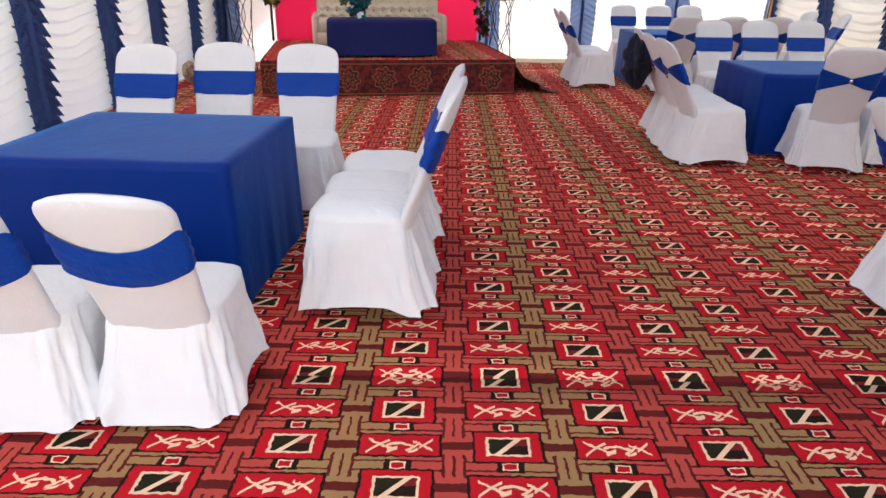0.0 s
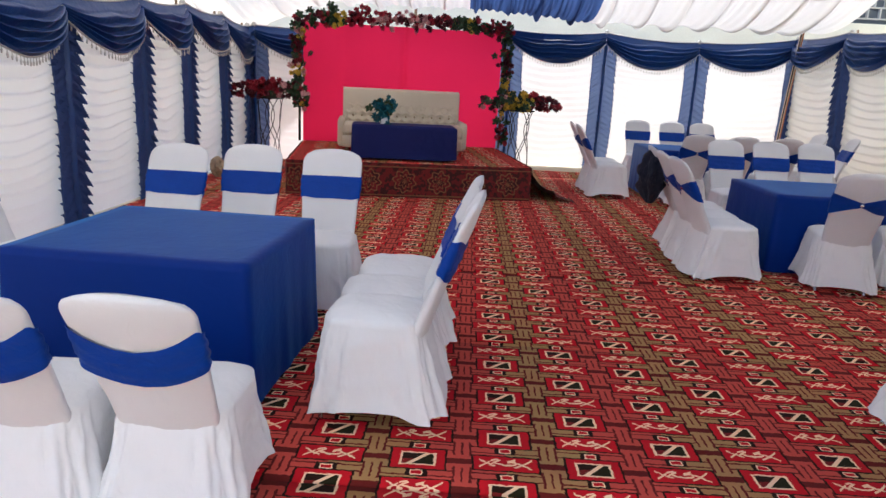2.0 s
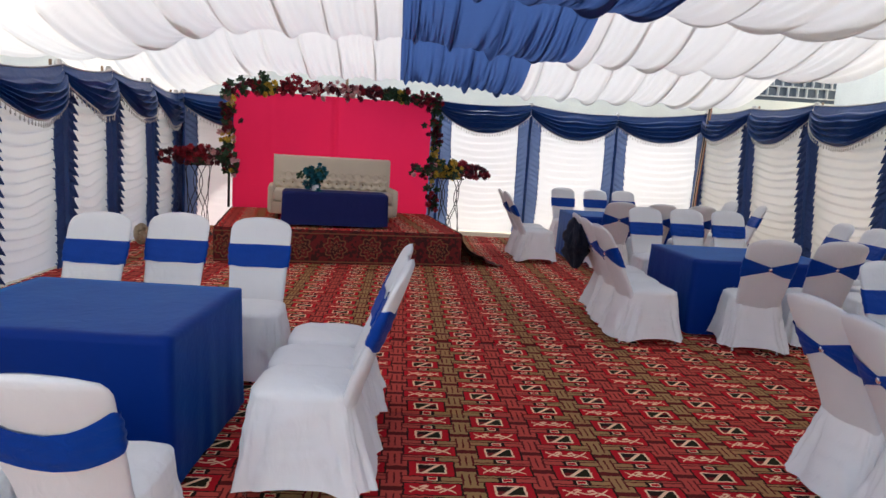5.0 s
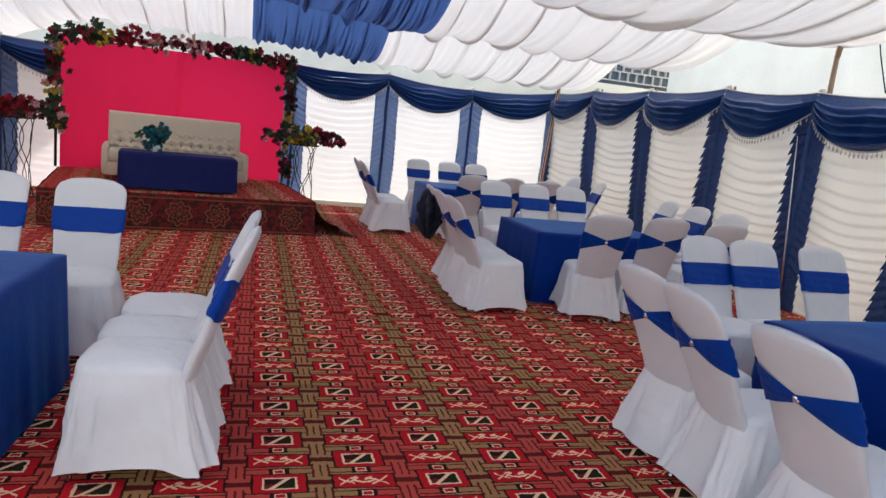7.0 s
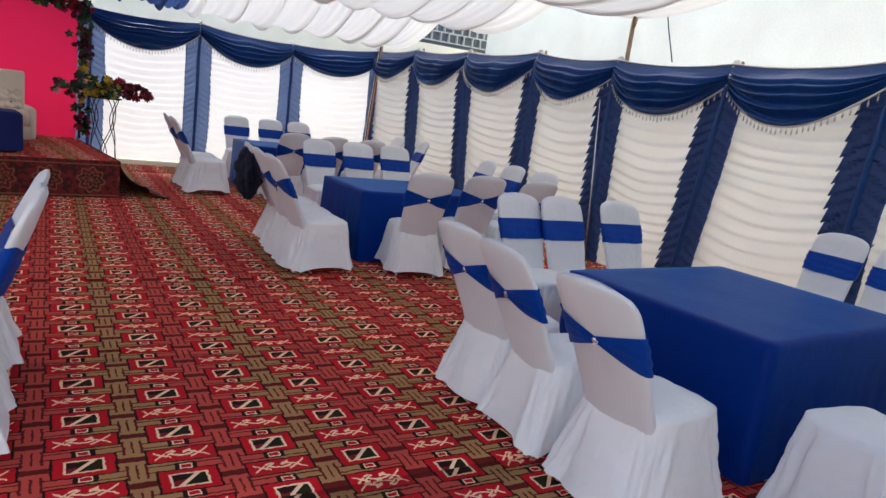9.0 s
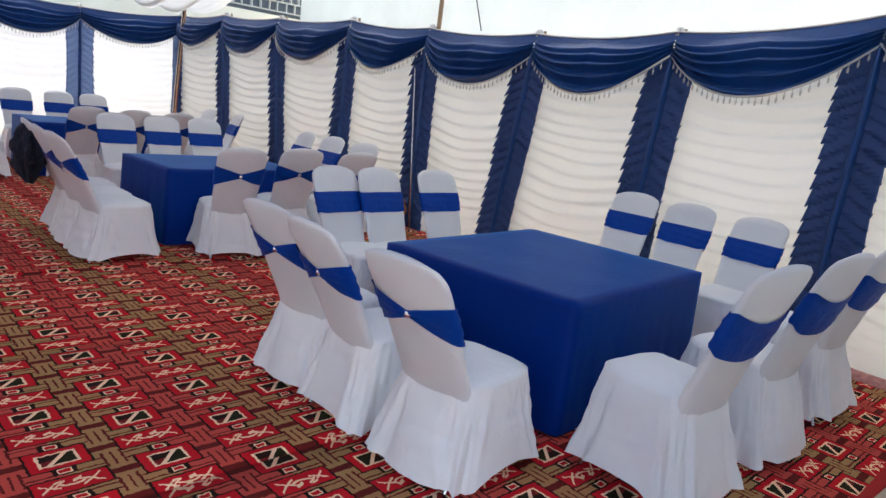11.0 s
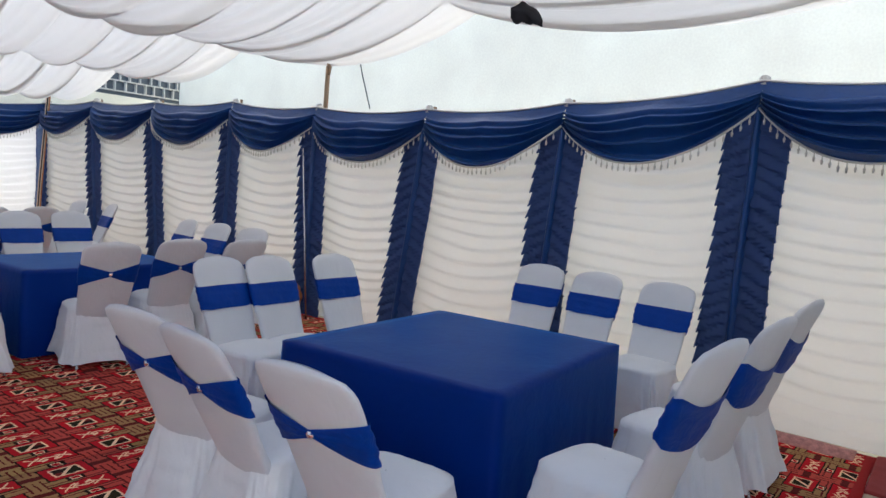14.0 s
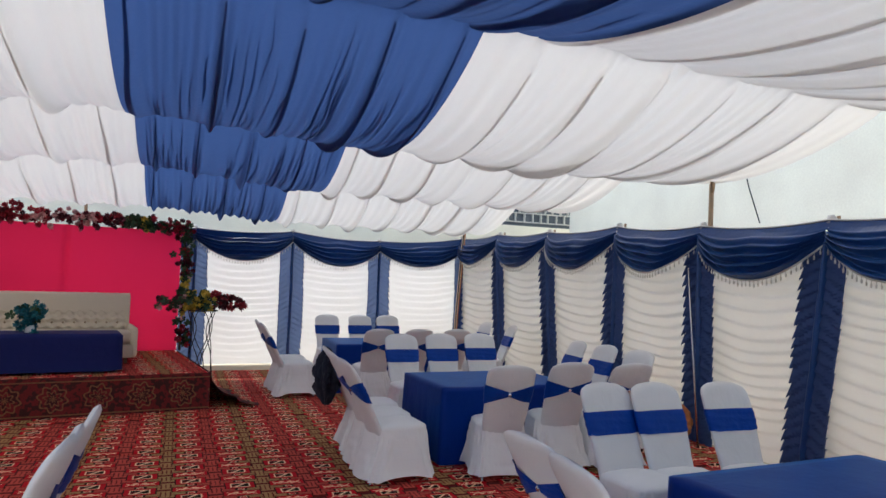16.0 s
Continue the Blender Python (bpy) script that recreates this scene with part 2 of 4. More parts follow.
M_IRON = plain("black_wrought_iron", (0.02, 0.02, 0.022), 0.45, 0.6)
M_CREAM = plain("cream_leatherette", (0.60, 0.51, 0.38), 0.45, 0, 0.08, 5, 90, 0.15)
M_RED_FL = plain("red_petals", (0.35, 0.012, 0.03), 0.7, 0, 0.4, 30, 200)
M_WINE_FL = plain("wine_petals", (0.10, 0.008, 0.02), 0.7, 0, 0.4, 30, 200)
M_YEL_FL = plain("yellow_petals", (0.55, 0.38, 0.04), 0.7, 0, 0.3, 30, 200)
M_PNK_FL = plain("pale_pink_petals", (0.62, 0.32, 0.32), 0.7, 0, 0.3, 30, 200)
M_LEAF = plain("dark_green_leaf", (0.025, 0.06, 0.02), 0.6, 0, 0.4, 30, 200)
M_TEAL = plain("teal_petals", (0.01, 0.13, 0.17), 0.6, 0, 0.4, 30, 200)
M_GLASS_W = plain("white_ceramic", (0.75, 0.75, 0.75), 0.25)
M_BROOCH = plain("silver_brooch", (0.8, 0.8, 0.82), 0.2, 0.8)

satin(M_SASH, 0.5)
satin(M_NAVY, 0.42)
M_NAVY.node_tree.nodes["Principled BSDF"].inputs["Specular IOR Level"].default_value = 0.5
satin(M_TABLE, 0.5)
M_TABLE.node_tree.nodes["Principled BSDF"].inputs["Specular IOR Level"].default_value = 0.12
p = M_TABLE.node_tree.nodes["Principled BSDF"]
p.inputs["Sheen Weight"].default_value = 0.42
p.inputs["Sheen Roughness"].default_value = 0.35
p.inputs["Sheen Tint"].default_value = (0.03, 0.36, 0.95, 1)
M_SASH.node_tree.nodes["Principled BSDF"].inputs["Specular IOR Level"].default_value = 0.15

# ---- building helpers ----


def mesh_from(name, verts, faces, mats, smooth=True, slots=None):
    me = bpy.data.meshes.new(name)
    me.from_pydata([tuple(v) for v in verts], [], faces)
    for m in mats if isinstance(mats, (list, tuple)) else [mats]:
        me.materials.append(m)
    if slots:
        me.polygons.foreach_set("material_index", slots)
    if smooth:
        me.polygons.foreach_set("use_smooth", [True] * len(me.polygons))
    me.update()
    return me


def part(name, me, parent=None, label="", kind=""):
    ob = new(name, me)
    ob.parent = parent
    return tagged(ob, label, kind=kind)


def empty(name, m=None):
    ob = new(name)
    if m is not None:
        ob.matrix_basis = m
    return ob


def grid(nu, nv, fn, close=False):
    """Points fn(u, v) with u, v in 0..1 and the faces between them."""
    cols = nu if close else nu + 1
    v = [fn(a / nu, b / nv) for b in range(nv + 1) for a in range(cols)]
    f = []
    for b in range(nv):
        for a in range(nu):
            a2 = (a + 1) % cols
            f.append((b * cols + a, b * cols + a2, (b + 1) * cols + a2, (b + 1) * cols + a))
    return v, f


def joined(*pieces):
    vs, fs = [], []
    for v, f in pieces:
        o = len(vs)
        vs += list(v)
        fs += [tuple(i + o for i in q) for q in f]
    return vs, fs


def box(x0, x1, y0, y1, z0, z1):
    v = [(x, y, z) for z in (z0, z1) for y in (y0, y1) for x in (x0, x1)]
    f = [(0, 2, 3, 1), (4, 5, 7, 6), (0, 1, 5, 4), (2, 6, 7, 3), (0, 4, 6, 2), (1, 3, 7, 5)]
    return v, f


def bevel_box(x0, x1, y0, y1, z0, z1, r=0.02, seg=2):
    bm = bmesh.new()
    bmesh.ops.create_cube(bm, size=1)
    for v in bm.verts:
        v.co = Vector(((x0 + x1) / 2 + v.co.x * (x1 - x0), (y0 + y1) / 2 + v.co.y * (y1 - y0), (z0 + z1) / 2 + v.co.z * (z1 - z0)))
    bmesh.ops.bevel(bm, geom=list(bm.edges), offset=r, segments=seg, affect="EDGES", profile=0.5)
    v = [tuple(q.co) for q in bm.verts]
    bm.verts.index_update()
    f = [tuple(q.index for q in p.verts) for p in bm.faces]
    bm.free()
    return v, f


def tube(points, r, n=8, caps=True):
    """A round bar along points; r may be one radius or one for each point."""
    pts = [Vector(p) for p in points]
    rs = r if isinstance(r, (list, tuple)) else [r] * len(pts)
    v, f = [], []
    for k, p in enumerate(pts):
        d = (pts[min(k + 1, len(pts) - 1)] - pts[max(k - 1, 0)]).normalized()
        a = d.orthogonal().normalized() if k == 0 else (a - d * a.dot(d)).normalized()
        b = d.cross(a)
        v += [tuple(p + rs[k] * (a * math.cos(2 * math.pi * i / n) + b * math.sin(2 * math.pi * i / n))) for i in range(n)]
    for k in range(len(pts) - 1):
        for i in range(n):
            f.append((k * n + i, k * n + (i + 1) % n, (k + 1) * n + (i + 1) % n, (k + 1) * n + i))
    if caps:
        f.append(tuple(range(n - 1, -1, -1)))
        f.append(tuple(range((len(pts) - 1) * n, len(pts) * n)))
    return v, f


def nz(x, y=0.0, z=0.0):
    return noise.noise(Vector((x, y, z)))


# ---- ground, carpet ----
v, f = box(-150, 150, -150, 150, -0.5, -0.012)
tagged(part("ground", mesh_from("ground", v, f, M_GROUND, False)), "dusty beige bare ground outside the tent", "ground", kind="structure")
STRIPS = [(1.66, 3.44)] + [(3.44 + 1.58 * k, 3.44 + 1.58 * (k + 1)) for k in range(6)] + [(12.92, 13.8)]
for k, (ya, yb) in enumerate(STRIPS):
    w = yb - ya - 0.012

    def strip_point(a, b, ya=ya, w=w, k=k):
        x = -2.4 + 9.75 * a
        edge = 0.09 * nz(x * 1.4, k * 3.1) if k == 0 and b == 0 else 0
        return (x - 1.46, b * w + edge, 0.006 + 0.003 * nz(x * 2, ya + b * 3))

    v, f = grid(70, 10, strip_point)
    n0 = len(v)
    v += [(x, y, -0.014) for x, y, z in v]
    rim = [a for a in range(71)] + [71 * b + 70 for b in range(1, 11)] + [710 + a for a in range(69, -1, -1)] + [71 * b for b in range(9, 0, -1)]
    f += [(rim[q], rim[q - 1], rim[q - 1] + n0, rim[q] + n0) for q in range(len(rim))]
    me = mesh_from("carpet_strip", v, f, M_CARPET if k else M_CARPET_END)
    ob = part("carpet", me)
    ob.location = (1.46, ya, 0)
    if k % 2:
        for q in me.vertices:
            q.co.x, q.co.y = 0.0 - q.co.x, w - q.co.y
        ob.rotation_euler = (0, 0, math.pi)
        ob.location = (1.46, ya + w, 0)
    tagged(ob, "red woven carpet strip with framed squares and sprigs", "carpet", "carpet strips", "structure")

M_MAT = plain("faded_red_mat", (0.27, 0.035, 0.035), 0.95, 0, 0.45, 5, 120, 0.5)


def mat_pt(u, t):
    x = 6.62 + 0.74 * u + 0.05 * nz(u * 3, t * 3)
    y = 1.30 + 0.36 * t + (0.10 * nz(u * 4 + 7, t * 2) + 0.07 * nz(u * 11, t) + 0.03 * nz(u * 27, t)) * (1 - t)
    return (x, y, 0.008 + 0.014 * max(0, nz(u * 5, t * 4)) + 0.008 * u)


v, f = grid(40, 24, mat_pt)
n0 = len(v)
v += [(x, y, -0.012) for x, y, z in v]
rim = [a for a in range(41)] + [41 * b + 40 for b in range(1, 25)] + [984 + a for a in range(39, -1, -1)] + [41 * b for b in range(23, 0, -1)]
f += [(rim[q], rim[q - 1], rim[q - 1] + n0, rim[q] + n0) for q in range(len(rim))]
tagged(part("floor_mat", mesh_from("floor_mat", v, f, M_MAT)), "faded red mat crumpled on the bare ground by the curtain", "mat")

# ---- curtain walls ----


def valance_drop(s, low, high):
    return high + (low - high) * (1 - abs(2 * s - 1) ** 2.1)


def curtain_wall(name, a, b, marks, inward, label, strip_w=0.46, seed=0, ruche=1.0, sheer=None, fold=0.125, pitch=0.072, rag=0.11, swell=1.0):
    """A cloth wall from a to b (plan points). marks: (distance along it, height of the cloth's top, slip of its foot) of each post."""
    marks = [m if len(m) == 3 else (*m, 0.0) for m in marks]
    root = empty(name)
    tagged(root, label, "curtain wall", kind="structure")
    a, b = Vector((*a, 0)), Vector((*b, 0))
    d = (b - a).normalized()
    n = Vector((*inward, 0)).normalized()

    def at(s, z, off):
        return tuple(a + d * s + n * off + Vector((0, 0, z)))

    for k in range(len(marks) - 1):
        (s0, z0, g0), (s1, z1, g1) = marks[k], marks[k + 1]
        wd = s1 - s0
        ph = seed * 7.3 + k * 2.9

        def panel_pt(u, t, s0=s0, wd=wd, z0=z0, z1=z1, ph=ph, g0=g0, g1=g1):
            zt = (z0 + (z1 - z0) * u) - 0.12
            z = 0.015 + (zt - 0.015) * t
            c = 1 - (2 * u - 1) ** 2
            q = z / fold + 1.05 * c + 0.5 * nz(ph, z * 1.3) + 0.28 * nz(ph + u * 2.6, z * 2.1)
            saw = q - math.floor(q)
            rip = ((1 - saw) ** 1.3) * min(1.0, saw * 6)
            amp = 0.062 * ruche * (1.0 if wd < 1.57 or name != "wall_east" or s0 > 5 else 0.62) * min(1.0, z / 0.5 + 0.1) * (0.75 + 0.5 * nz(ph + 5, z * 2.0, u * 1.5))
            slip = (g0 + (g1 - g0) * u) * (1 - t)
            return at(s0 + wd * u + slip, z, 0.02 + amp * rip + 0.04 * nz(u * 1.5 + ph, z * 0.8))

        v, f = grid(18, 190, panel_pt)
        part("panel", mesh_from("panel", v, f, M_PANEL), root, "white ruched voile panel")

        def val_pt(u, t, s0=s0, wd=wd, z0=z0, z1=z1, ph=ph):
            zt = z0 + (z1 - z0) * u - 0.05 * (1 - (2 * u - 1) ** 2)
            e = 2 * abs(u - 0.5)
            drop = valance_drop(u, 0.53 + 0.05 * nz(ph), 0.20)
            tt = t ** (0.75 + 0.5 * (1 - e))
            z = zt - drop * tt
            x = 6.0 * max(0.0, t - 0.22) + 0.8 * nz(u * 2.0 + ph, t * 1.2) * min(1, t * 3) + 0.3 * nz(ph)
            sw = x - math.floor(x)
            hollow = ((1 - sw) ** 1.4) * min(1.0, sw * 4)
            pleat = hollow * 0.15 * min(1, max(0, t - 0.12) * 3) * (0.55 + 0.45 * (1 - e ** 4))
            belly = 0.13 * math.sin(math.pi * min(1, t * 0.62)) * (1 - e ** 3)
            return at(s0 + wd * u, z, 0.10 + (belly + pleat) * swell)

        v, f = grid(44, 84, val_pt)
        part("valance", mesh_from("valance", v, f, M_NAVY), root, "navy draped swag valance")
        # cord and tassels along the swag's hem
        pieces = [tube([Vector(val_pt(q / 24, 1)) + n * 0.012 for q in range(25)], 0.010, 5)]
        for q in range(1, int(wd / 0.05)):
            u = q / int(wd / 0.05)
            p = Vector(val_pt(u, 1)) + n * 0.012
            ln = 0.07 + 0.02 * nz(q * 1.7, ph)
            pieces.append(tube([p, p - Vector((0, 0, ln * 0.45)), p - Vector((0, 0, ln * 0.6)), p - Vector((0, 0, ln))], [0.003, 0.004, 0.010, 0.006], 5))
        v, f = joined(*pieces)
        part("fringe", mesh_from("fringe", v, f, M_FRINGE), root, "silver tassel fringe", "stuff")
    for k, (s, z, g) in enumerate(marks):
        ph = seed * 3.1 + k * 1.7
        half = strip_w / 2
        u0 = 0.5 if k == 0 else 0.0
        u1 = 0.5 if k == len(marks) - 1 else 1.0

        def strip_pt(u, t, s=s, z=z, g=g, ph=ph, half=half, u0=u0, u1=u1):
            uu = u0 + (u1 - u0) * u
            e = 2 * uu - 1
            zz = 0.02 + (z - 0.20) * t
            q = zz / pitch + 0.14 / pitch * abs(e) + 0.6 * nz(ph, zz * 2.3) + 0.22 * nz(ph + e * 1.6, zz * 4)
            saw = q - math.floor(q)
            w = half * (1.02 - rag * saw + 0.10 * nz(ph + 9 * (e > 0), zz * 1.1) + 0.03 * nz(ph + 4 * (e > 0), zz * 5))
            turn = min(1, abs(e) * 5) * (0.8 + 0.5 * nz(ph + 2 * e, zz * 3))
            lap = (1 - saw) ** 1.3 * min(1.0, saw * 7)
            zz = max(0.012, zz - 0.55 * pitch * turn * lap)
            return at(s + e * w + g * (1 - t), zz, 0.095 + 0.060 * turn * lap + 0.008 * nz(ph + e, zz * 5))

        v, f = grid(12, 420, strip_pt)
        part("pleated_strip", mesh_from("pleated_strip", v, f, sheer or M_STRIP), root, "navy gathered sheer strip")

        def band_pt(u, t, s=s, z=z, g=g, ph=ph, u0=u0, u1=u1):
            e = 2 * (u0 + (u1 - u0) * u) - 1
            zz = 0.02 + (z - 0.20) * t
            return at(s + e * 0.030 + 0.012 * nz(ph, zz * 2.2) + g * (1 - t), zz, 0.150 - 0.05 * e * e + 0.012 * nz(ph + 3, zz * 9))

        rims = [u for u, ok in ((0.0, u0 == 0.0), (1.0, u1 == 1.0)) if ok]
        v, f = joined(grid(6, 60, band_pt), *[tube([Vector(strip_pt(u, q / 170)) + n * 0.004 for q in range(171)], 0.006, 4) for u in rims])
        part("binding", mesh_from("binding", v, f, M_NAVY), root, "dark navy binding along the strip's middle and edges")
        p = a + d * s
        v, f = tube([p + n * -0.03, p + n * -0.03 + Vector((0, 0, z * 0.5)), p + n * -0.03 + Vector((0, 0, z + 0.05))], [0.022, 0.02, 0.017], 7)
        part("post", mesh_from("post", v, f, M_WOOD), root, "thin wooden post")
        v, f = tube([at(s, z - 0.06, 0.03), at(s, z - 0.01, 0.06), at(s, z + 0.03, 0.05), at(s, z + 0.05, 0.03)], [0.015, 0.05, 0.042, 0.012], 7)
        part("knot", mesh_from("knot", v, f, M_FRINGE), root, "rope knot at the post head")
    line = []
    for (s, z, g), (s2, z2, g2) in zip(marks, marks[1:]):
        line += [at(s + (s2 - s) * q / 8, z + (z2 - z) * q / 8 - 0.2 * (q / 8) * (1 - q / 8) + 0.006, 0.10) for q in range(8)]
    line.append(at(marks[-1][0], marks[-1][1] + 0.006, 0.10))
    v, f = tube(line, 0.010, 6)
    part("top_rope", mesh_from("top_rope", v, f, M_FRINGE), root)
    return root


EAST = [(1.16, 2.57), (2.65, 2.56, 0.05), (4.24, 2.42, 0.14), (5.80, 2.38, 0.26), (7.44, 2.42, -0.02), (9.03, 2.51, 0.05), (10.90, 2.53, -0.24), (12.72, 2.58, -0.25), (14.58, 2.585)]
curtain_wall("wall_east", (7.42, 0), (7.42, 14.6), EAST, (-1, 0), "white ruched curtain wall with navy strips and swags", seed=1, ruche=1.25, pitch=0.112, rag=0.08)
NORTH = [(0.02, 2.42), (1.25, 2.49), (3.0, 2.525), (4.72, 2.43), (6.57, 2.585)]
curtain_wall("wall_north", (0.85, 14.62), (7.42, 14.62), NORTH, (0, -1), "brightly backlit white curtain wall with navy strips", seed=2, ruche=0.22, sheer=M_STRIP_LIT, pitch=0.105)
WEST = [(2.9, 2.2), (4.4, 2.15), (6.0, 2.14), (7.53, 2.12), (9.06, 2.26), (10.38, 2.33), (11.76, 2.31), (13.02, 2.24)]
curtain_wall("wall_west", (-2.47, 0), (-2.47, 14.6), WEST, (1, 0), "white ruched curtain wall beside the dining tables", strip_w=0.52, seed=3, ruche=1.5, pitch=0.105, rag=0.26)
CORNER = [(-0.60, 2.20), (0.16, 2.26), (2.05, 2.36), (3.68, 2.42)]
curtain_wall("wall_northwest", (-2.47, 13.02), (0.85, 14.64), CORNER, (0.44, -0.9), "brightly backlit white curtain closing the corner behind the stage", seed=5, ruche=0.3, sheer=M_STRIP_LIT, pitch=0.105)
SOUTH = [(0.02, 2.57), (0.9, 2.5), (2.0, 2.5), (3.45, 2.5)]
curtain_wall("wall_south", (7.40, 1.06), (3.95, 1.0), SOUTH, (0, 1), "white and navy curtain beside the entrance", strip_w=0.24, seed=4, ruche=3.4, fold=0.21, swell=0.35)


def drape_pt(u, t):
    x = 4.45 - 1.25 * u
    out = 0.36 * (1 - t) ** 1.25 * (0.6 + 0.4 * math.sin(math.pi * min(1, u * 1.4)))
    fold = 0.030 * math.sin(u * 21 + 2.5 * nz(u * 3, t)) * (0.4 + 0.6 * (1 - t))
    return (x - 0.15 * (1 - t), 1.02 + out + fold - 0.5 * max(0, u - 0.7), 0.0 + 2.42 * t)


v, f = grid(70, 40, drape_pt)
drape = part("entrance_drape", mesh_from("entrance_drape", v, f, M_PANEL))
tagged(drape, "loose white drape with navy ruffles gathered at the tent entrance", "curtain", kind="structure")
for uc, seed in ((0.52, 3.0), (0.70, 8.0)):

    def ruffle_pt(e, t, uc=uc, seed=seed):
        q = t * 23 + 0.8 * nz(seed, t * 3)
        saw = q - math.floor(q)
        w = 0.055 * (0.25 + 0.75 * math.sin(math.pi * saw) ** 0.7) * (1 + 0.3 * nz(seed, q * 0.7))
        x, y, z = drape_pt(uc + w * e, t)
        return (x, y + 0.010 + 0.040 * math.sin(math.pi * saw) * e, z - 0.02 * e * math.sin(math.pi * saw))

    v, f = grid(5, 240, ruffle_pt)
    part("ruffle", mesh_from("ruffle", v, f, M_NAVY), drape, "navy scalloped ruffle")

# pale turned-up edge of the carpet along the east curtain
M_FOLD = plain("carpet_backing", (0.62, 0.24, 0.21), 0.95, 0, 0.9, 26, 90, 0.5)


def fold_pt(u, t):
    y = 1.78 + 3.3 * u
    lift = 0.035 * (1 + nz(y * 3.1, 2)) * math.sin(math.pi * min(1, t * 1.15))
    return (7.14 + 0.20 * t + 0.035 * nz(y * 2.3, t) * (1 - t), y, 0.012 + lift + 0.012 * t)


v, f = grid(90, 8, fold_pt)
n0 = len(v)
v += [(x, y, 0.004) for x, y, z in v]
rim = [a for a in range(91)] + [91 * b + 90 for b in range(1, 9)] + [728 + a for a in range(89, -1, -1)] + [91 * b for b in range(7, 0, -1)]
f += [(rim[q], rim[q - 1], rim[q - 1] + n0, rim[q] + n0) for q in range(len(rim))]
tagged(part("carpet_fold", mesh_from("carpet_fold", v, f, M_FOLD)), "faded pink back of a carpet edge turned up along the curtain", "carpet", kind="structure")

# ---- roof ----
ROPES = [(1.3, 3.40), (5.35, 3.42), (8.8, 3.42), (11.9, 3.35), (14.75, 2.95)]
SAGS = [0.42, 0.55, 0.55, 0.50]
BLUE = [(1.50, 4.05), (1.35, 3.66), (1.33, 3.58), (1.30, 3.40)]


def pleat_of(x, k):
    return x * 1.8 + 0.45 * nz(x * 0.9, k * 3.3)


def bay_of(y):
    return sum(y > r[0] for r in ROPES[1:-1])


def roof_z(x, y):
    for k in range(len(ROPES) - 1):
        (ya, za), (yb, zb) = ROPES[k], ROPES[k + 1]
        if y <= yb or k == len(ROPES) - 2:
            s = min(1, max(0, (y - ya) / (yb - ya)))
            break
    e = (x - 2.4) / 4.9
    edge = 0.10 * e * e
    blue = BLUE[k][0] < x < BLUE[k][1]
    sag = SAGS[k] * (1 - 0.25 * e * e) * (1 - 0.34 * min(1.0, max(0.0, (3.3 - x) / 1.9)) * (k > 0))
    low = min(1.0, max(0.0, (-1.0 - x) / 1.9))
    edge += (0.0, 0.10, 0.50, 0.45)[k] * low * low * (3 - 2 * low)
    warp = 0.07 * nz(x * 0.35, k * 5.1)
    prof = math.sin(math.pi * s) ** 0.8
    q = pleat_of(x, k)
    r = q - math.floor(q)
    calm = 0.8 if k == 0 and x > 3.6 else 1.0
    crease = -0.085 * calm * math.exp(-((r - 0.5) / 0.055) ** 2) * (0.8 + 0.7 * nz(math.floor(q) * 1.37, k * 2.1)) + (0.010 if blue else 0.024) * math.cos(2 * math.pi * r)
    q2 = x * 7.1 + nz(x * 1.3, k + 7)
    fine = (0.030 if blue else 0.016) * math.sin(q2 * 2 * math.pi) * (0.5 + nz(x * 0.8, y * 0.4))
    return za + (zb - za) * s - edge - (sag + warp) * prof + (crease + fine) * (0.35 + 0.65 * prof)


XS = sorted(set([-3.9 + 11.3 * i / 700 for i in range(701)] + [x for ends in BLUE for x in ends]))
NY = 130
verts, faces, slots = [], [], []
for j in range(NY + 1):
    y = 1.3 + 13.45 * j / NY
    for x in XS:
        verts.append((x, y, roof_z(x, y)))
for j in range(NY):
    for i in range(len(XS) - 1):
        c = len(XS)
        faces.append((j * c + i, j * c + i + 1, (j + 1) * c + i + 1, (j + 1) * c + i))
        ends = BLUE[bay_of(1.3 + 13.45 * (j + 0.5) / NY)]
        slots.append(1 if ends[0] - 1e-6 <= XS[i] and XS[i + 1] <= ends[1] + 1e-6 else 0)
# doubled cloth along the sewn pleats
for k in range(len(ROPES) - 1):
    ya, yb = ROPES[k][0] + 0.06, ROPES[k + 1][0] - 0.03
    for xa, xb in zip(XS, XS[1:]):
        qa, qb = pleat_of(xa, k) - 0.5, pleat_of(xb, k) - 0.5
        if math.floor(qa) == math.floor(qb):
            continue
        wide = 0.016 + 0.014 * nz(xa * 3.1, k * 1.9)
        y0, y1 = ya + 0.5 * max(0, nz(xa * 5, k)), yb - 0.9 * max(0, nz(xa * 4, k + 3))
        v, f = grid(4, 34, lambda u, t: (xa + 0.05 * nz(t * 2, xa) + wide * (0.35 + 0.65 * math.sin(math.pi * t)) * (2 * u - 1), y0 + (y1 - y0) * t, roof_z(xa + 0.05 * nz(t * 2, xa) + wide * (2 * u - 1), y0 + (y1 - y0) * t) + 0.007))
        o = len(verts)
        verts += v
        faces += [tuple(i + o for i in p) for p in f]
        slots += [1 if BLUE[k][0] < xa < BLUE[k][1] else 0] * len(f)
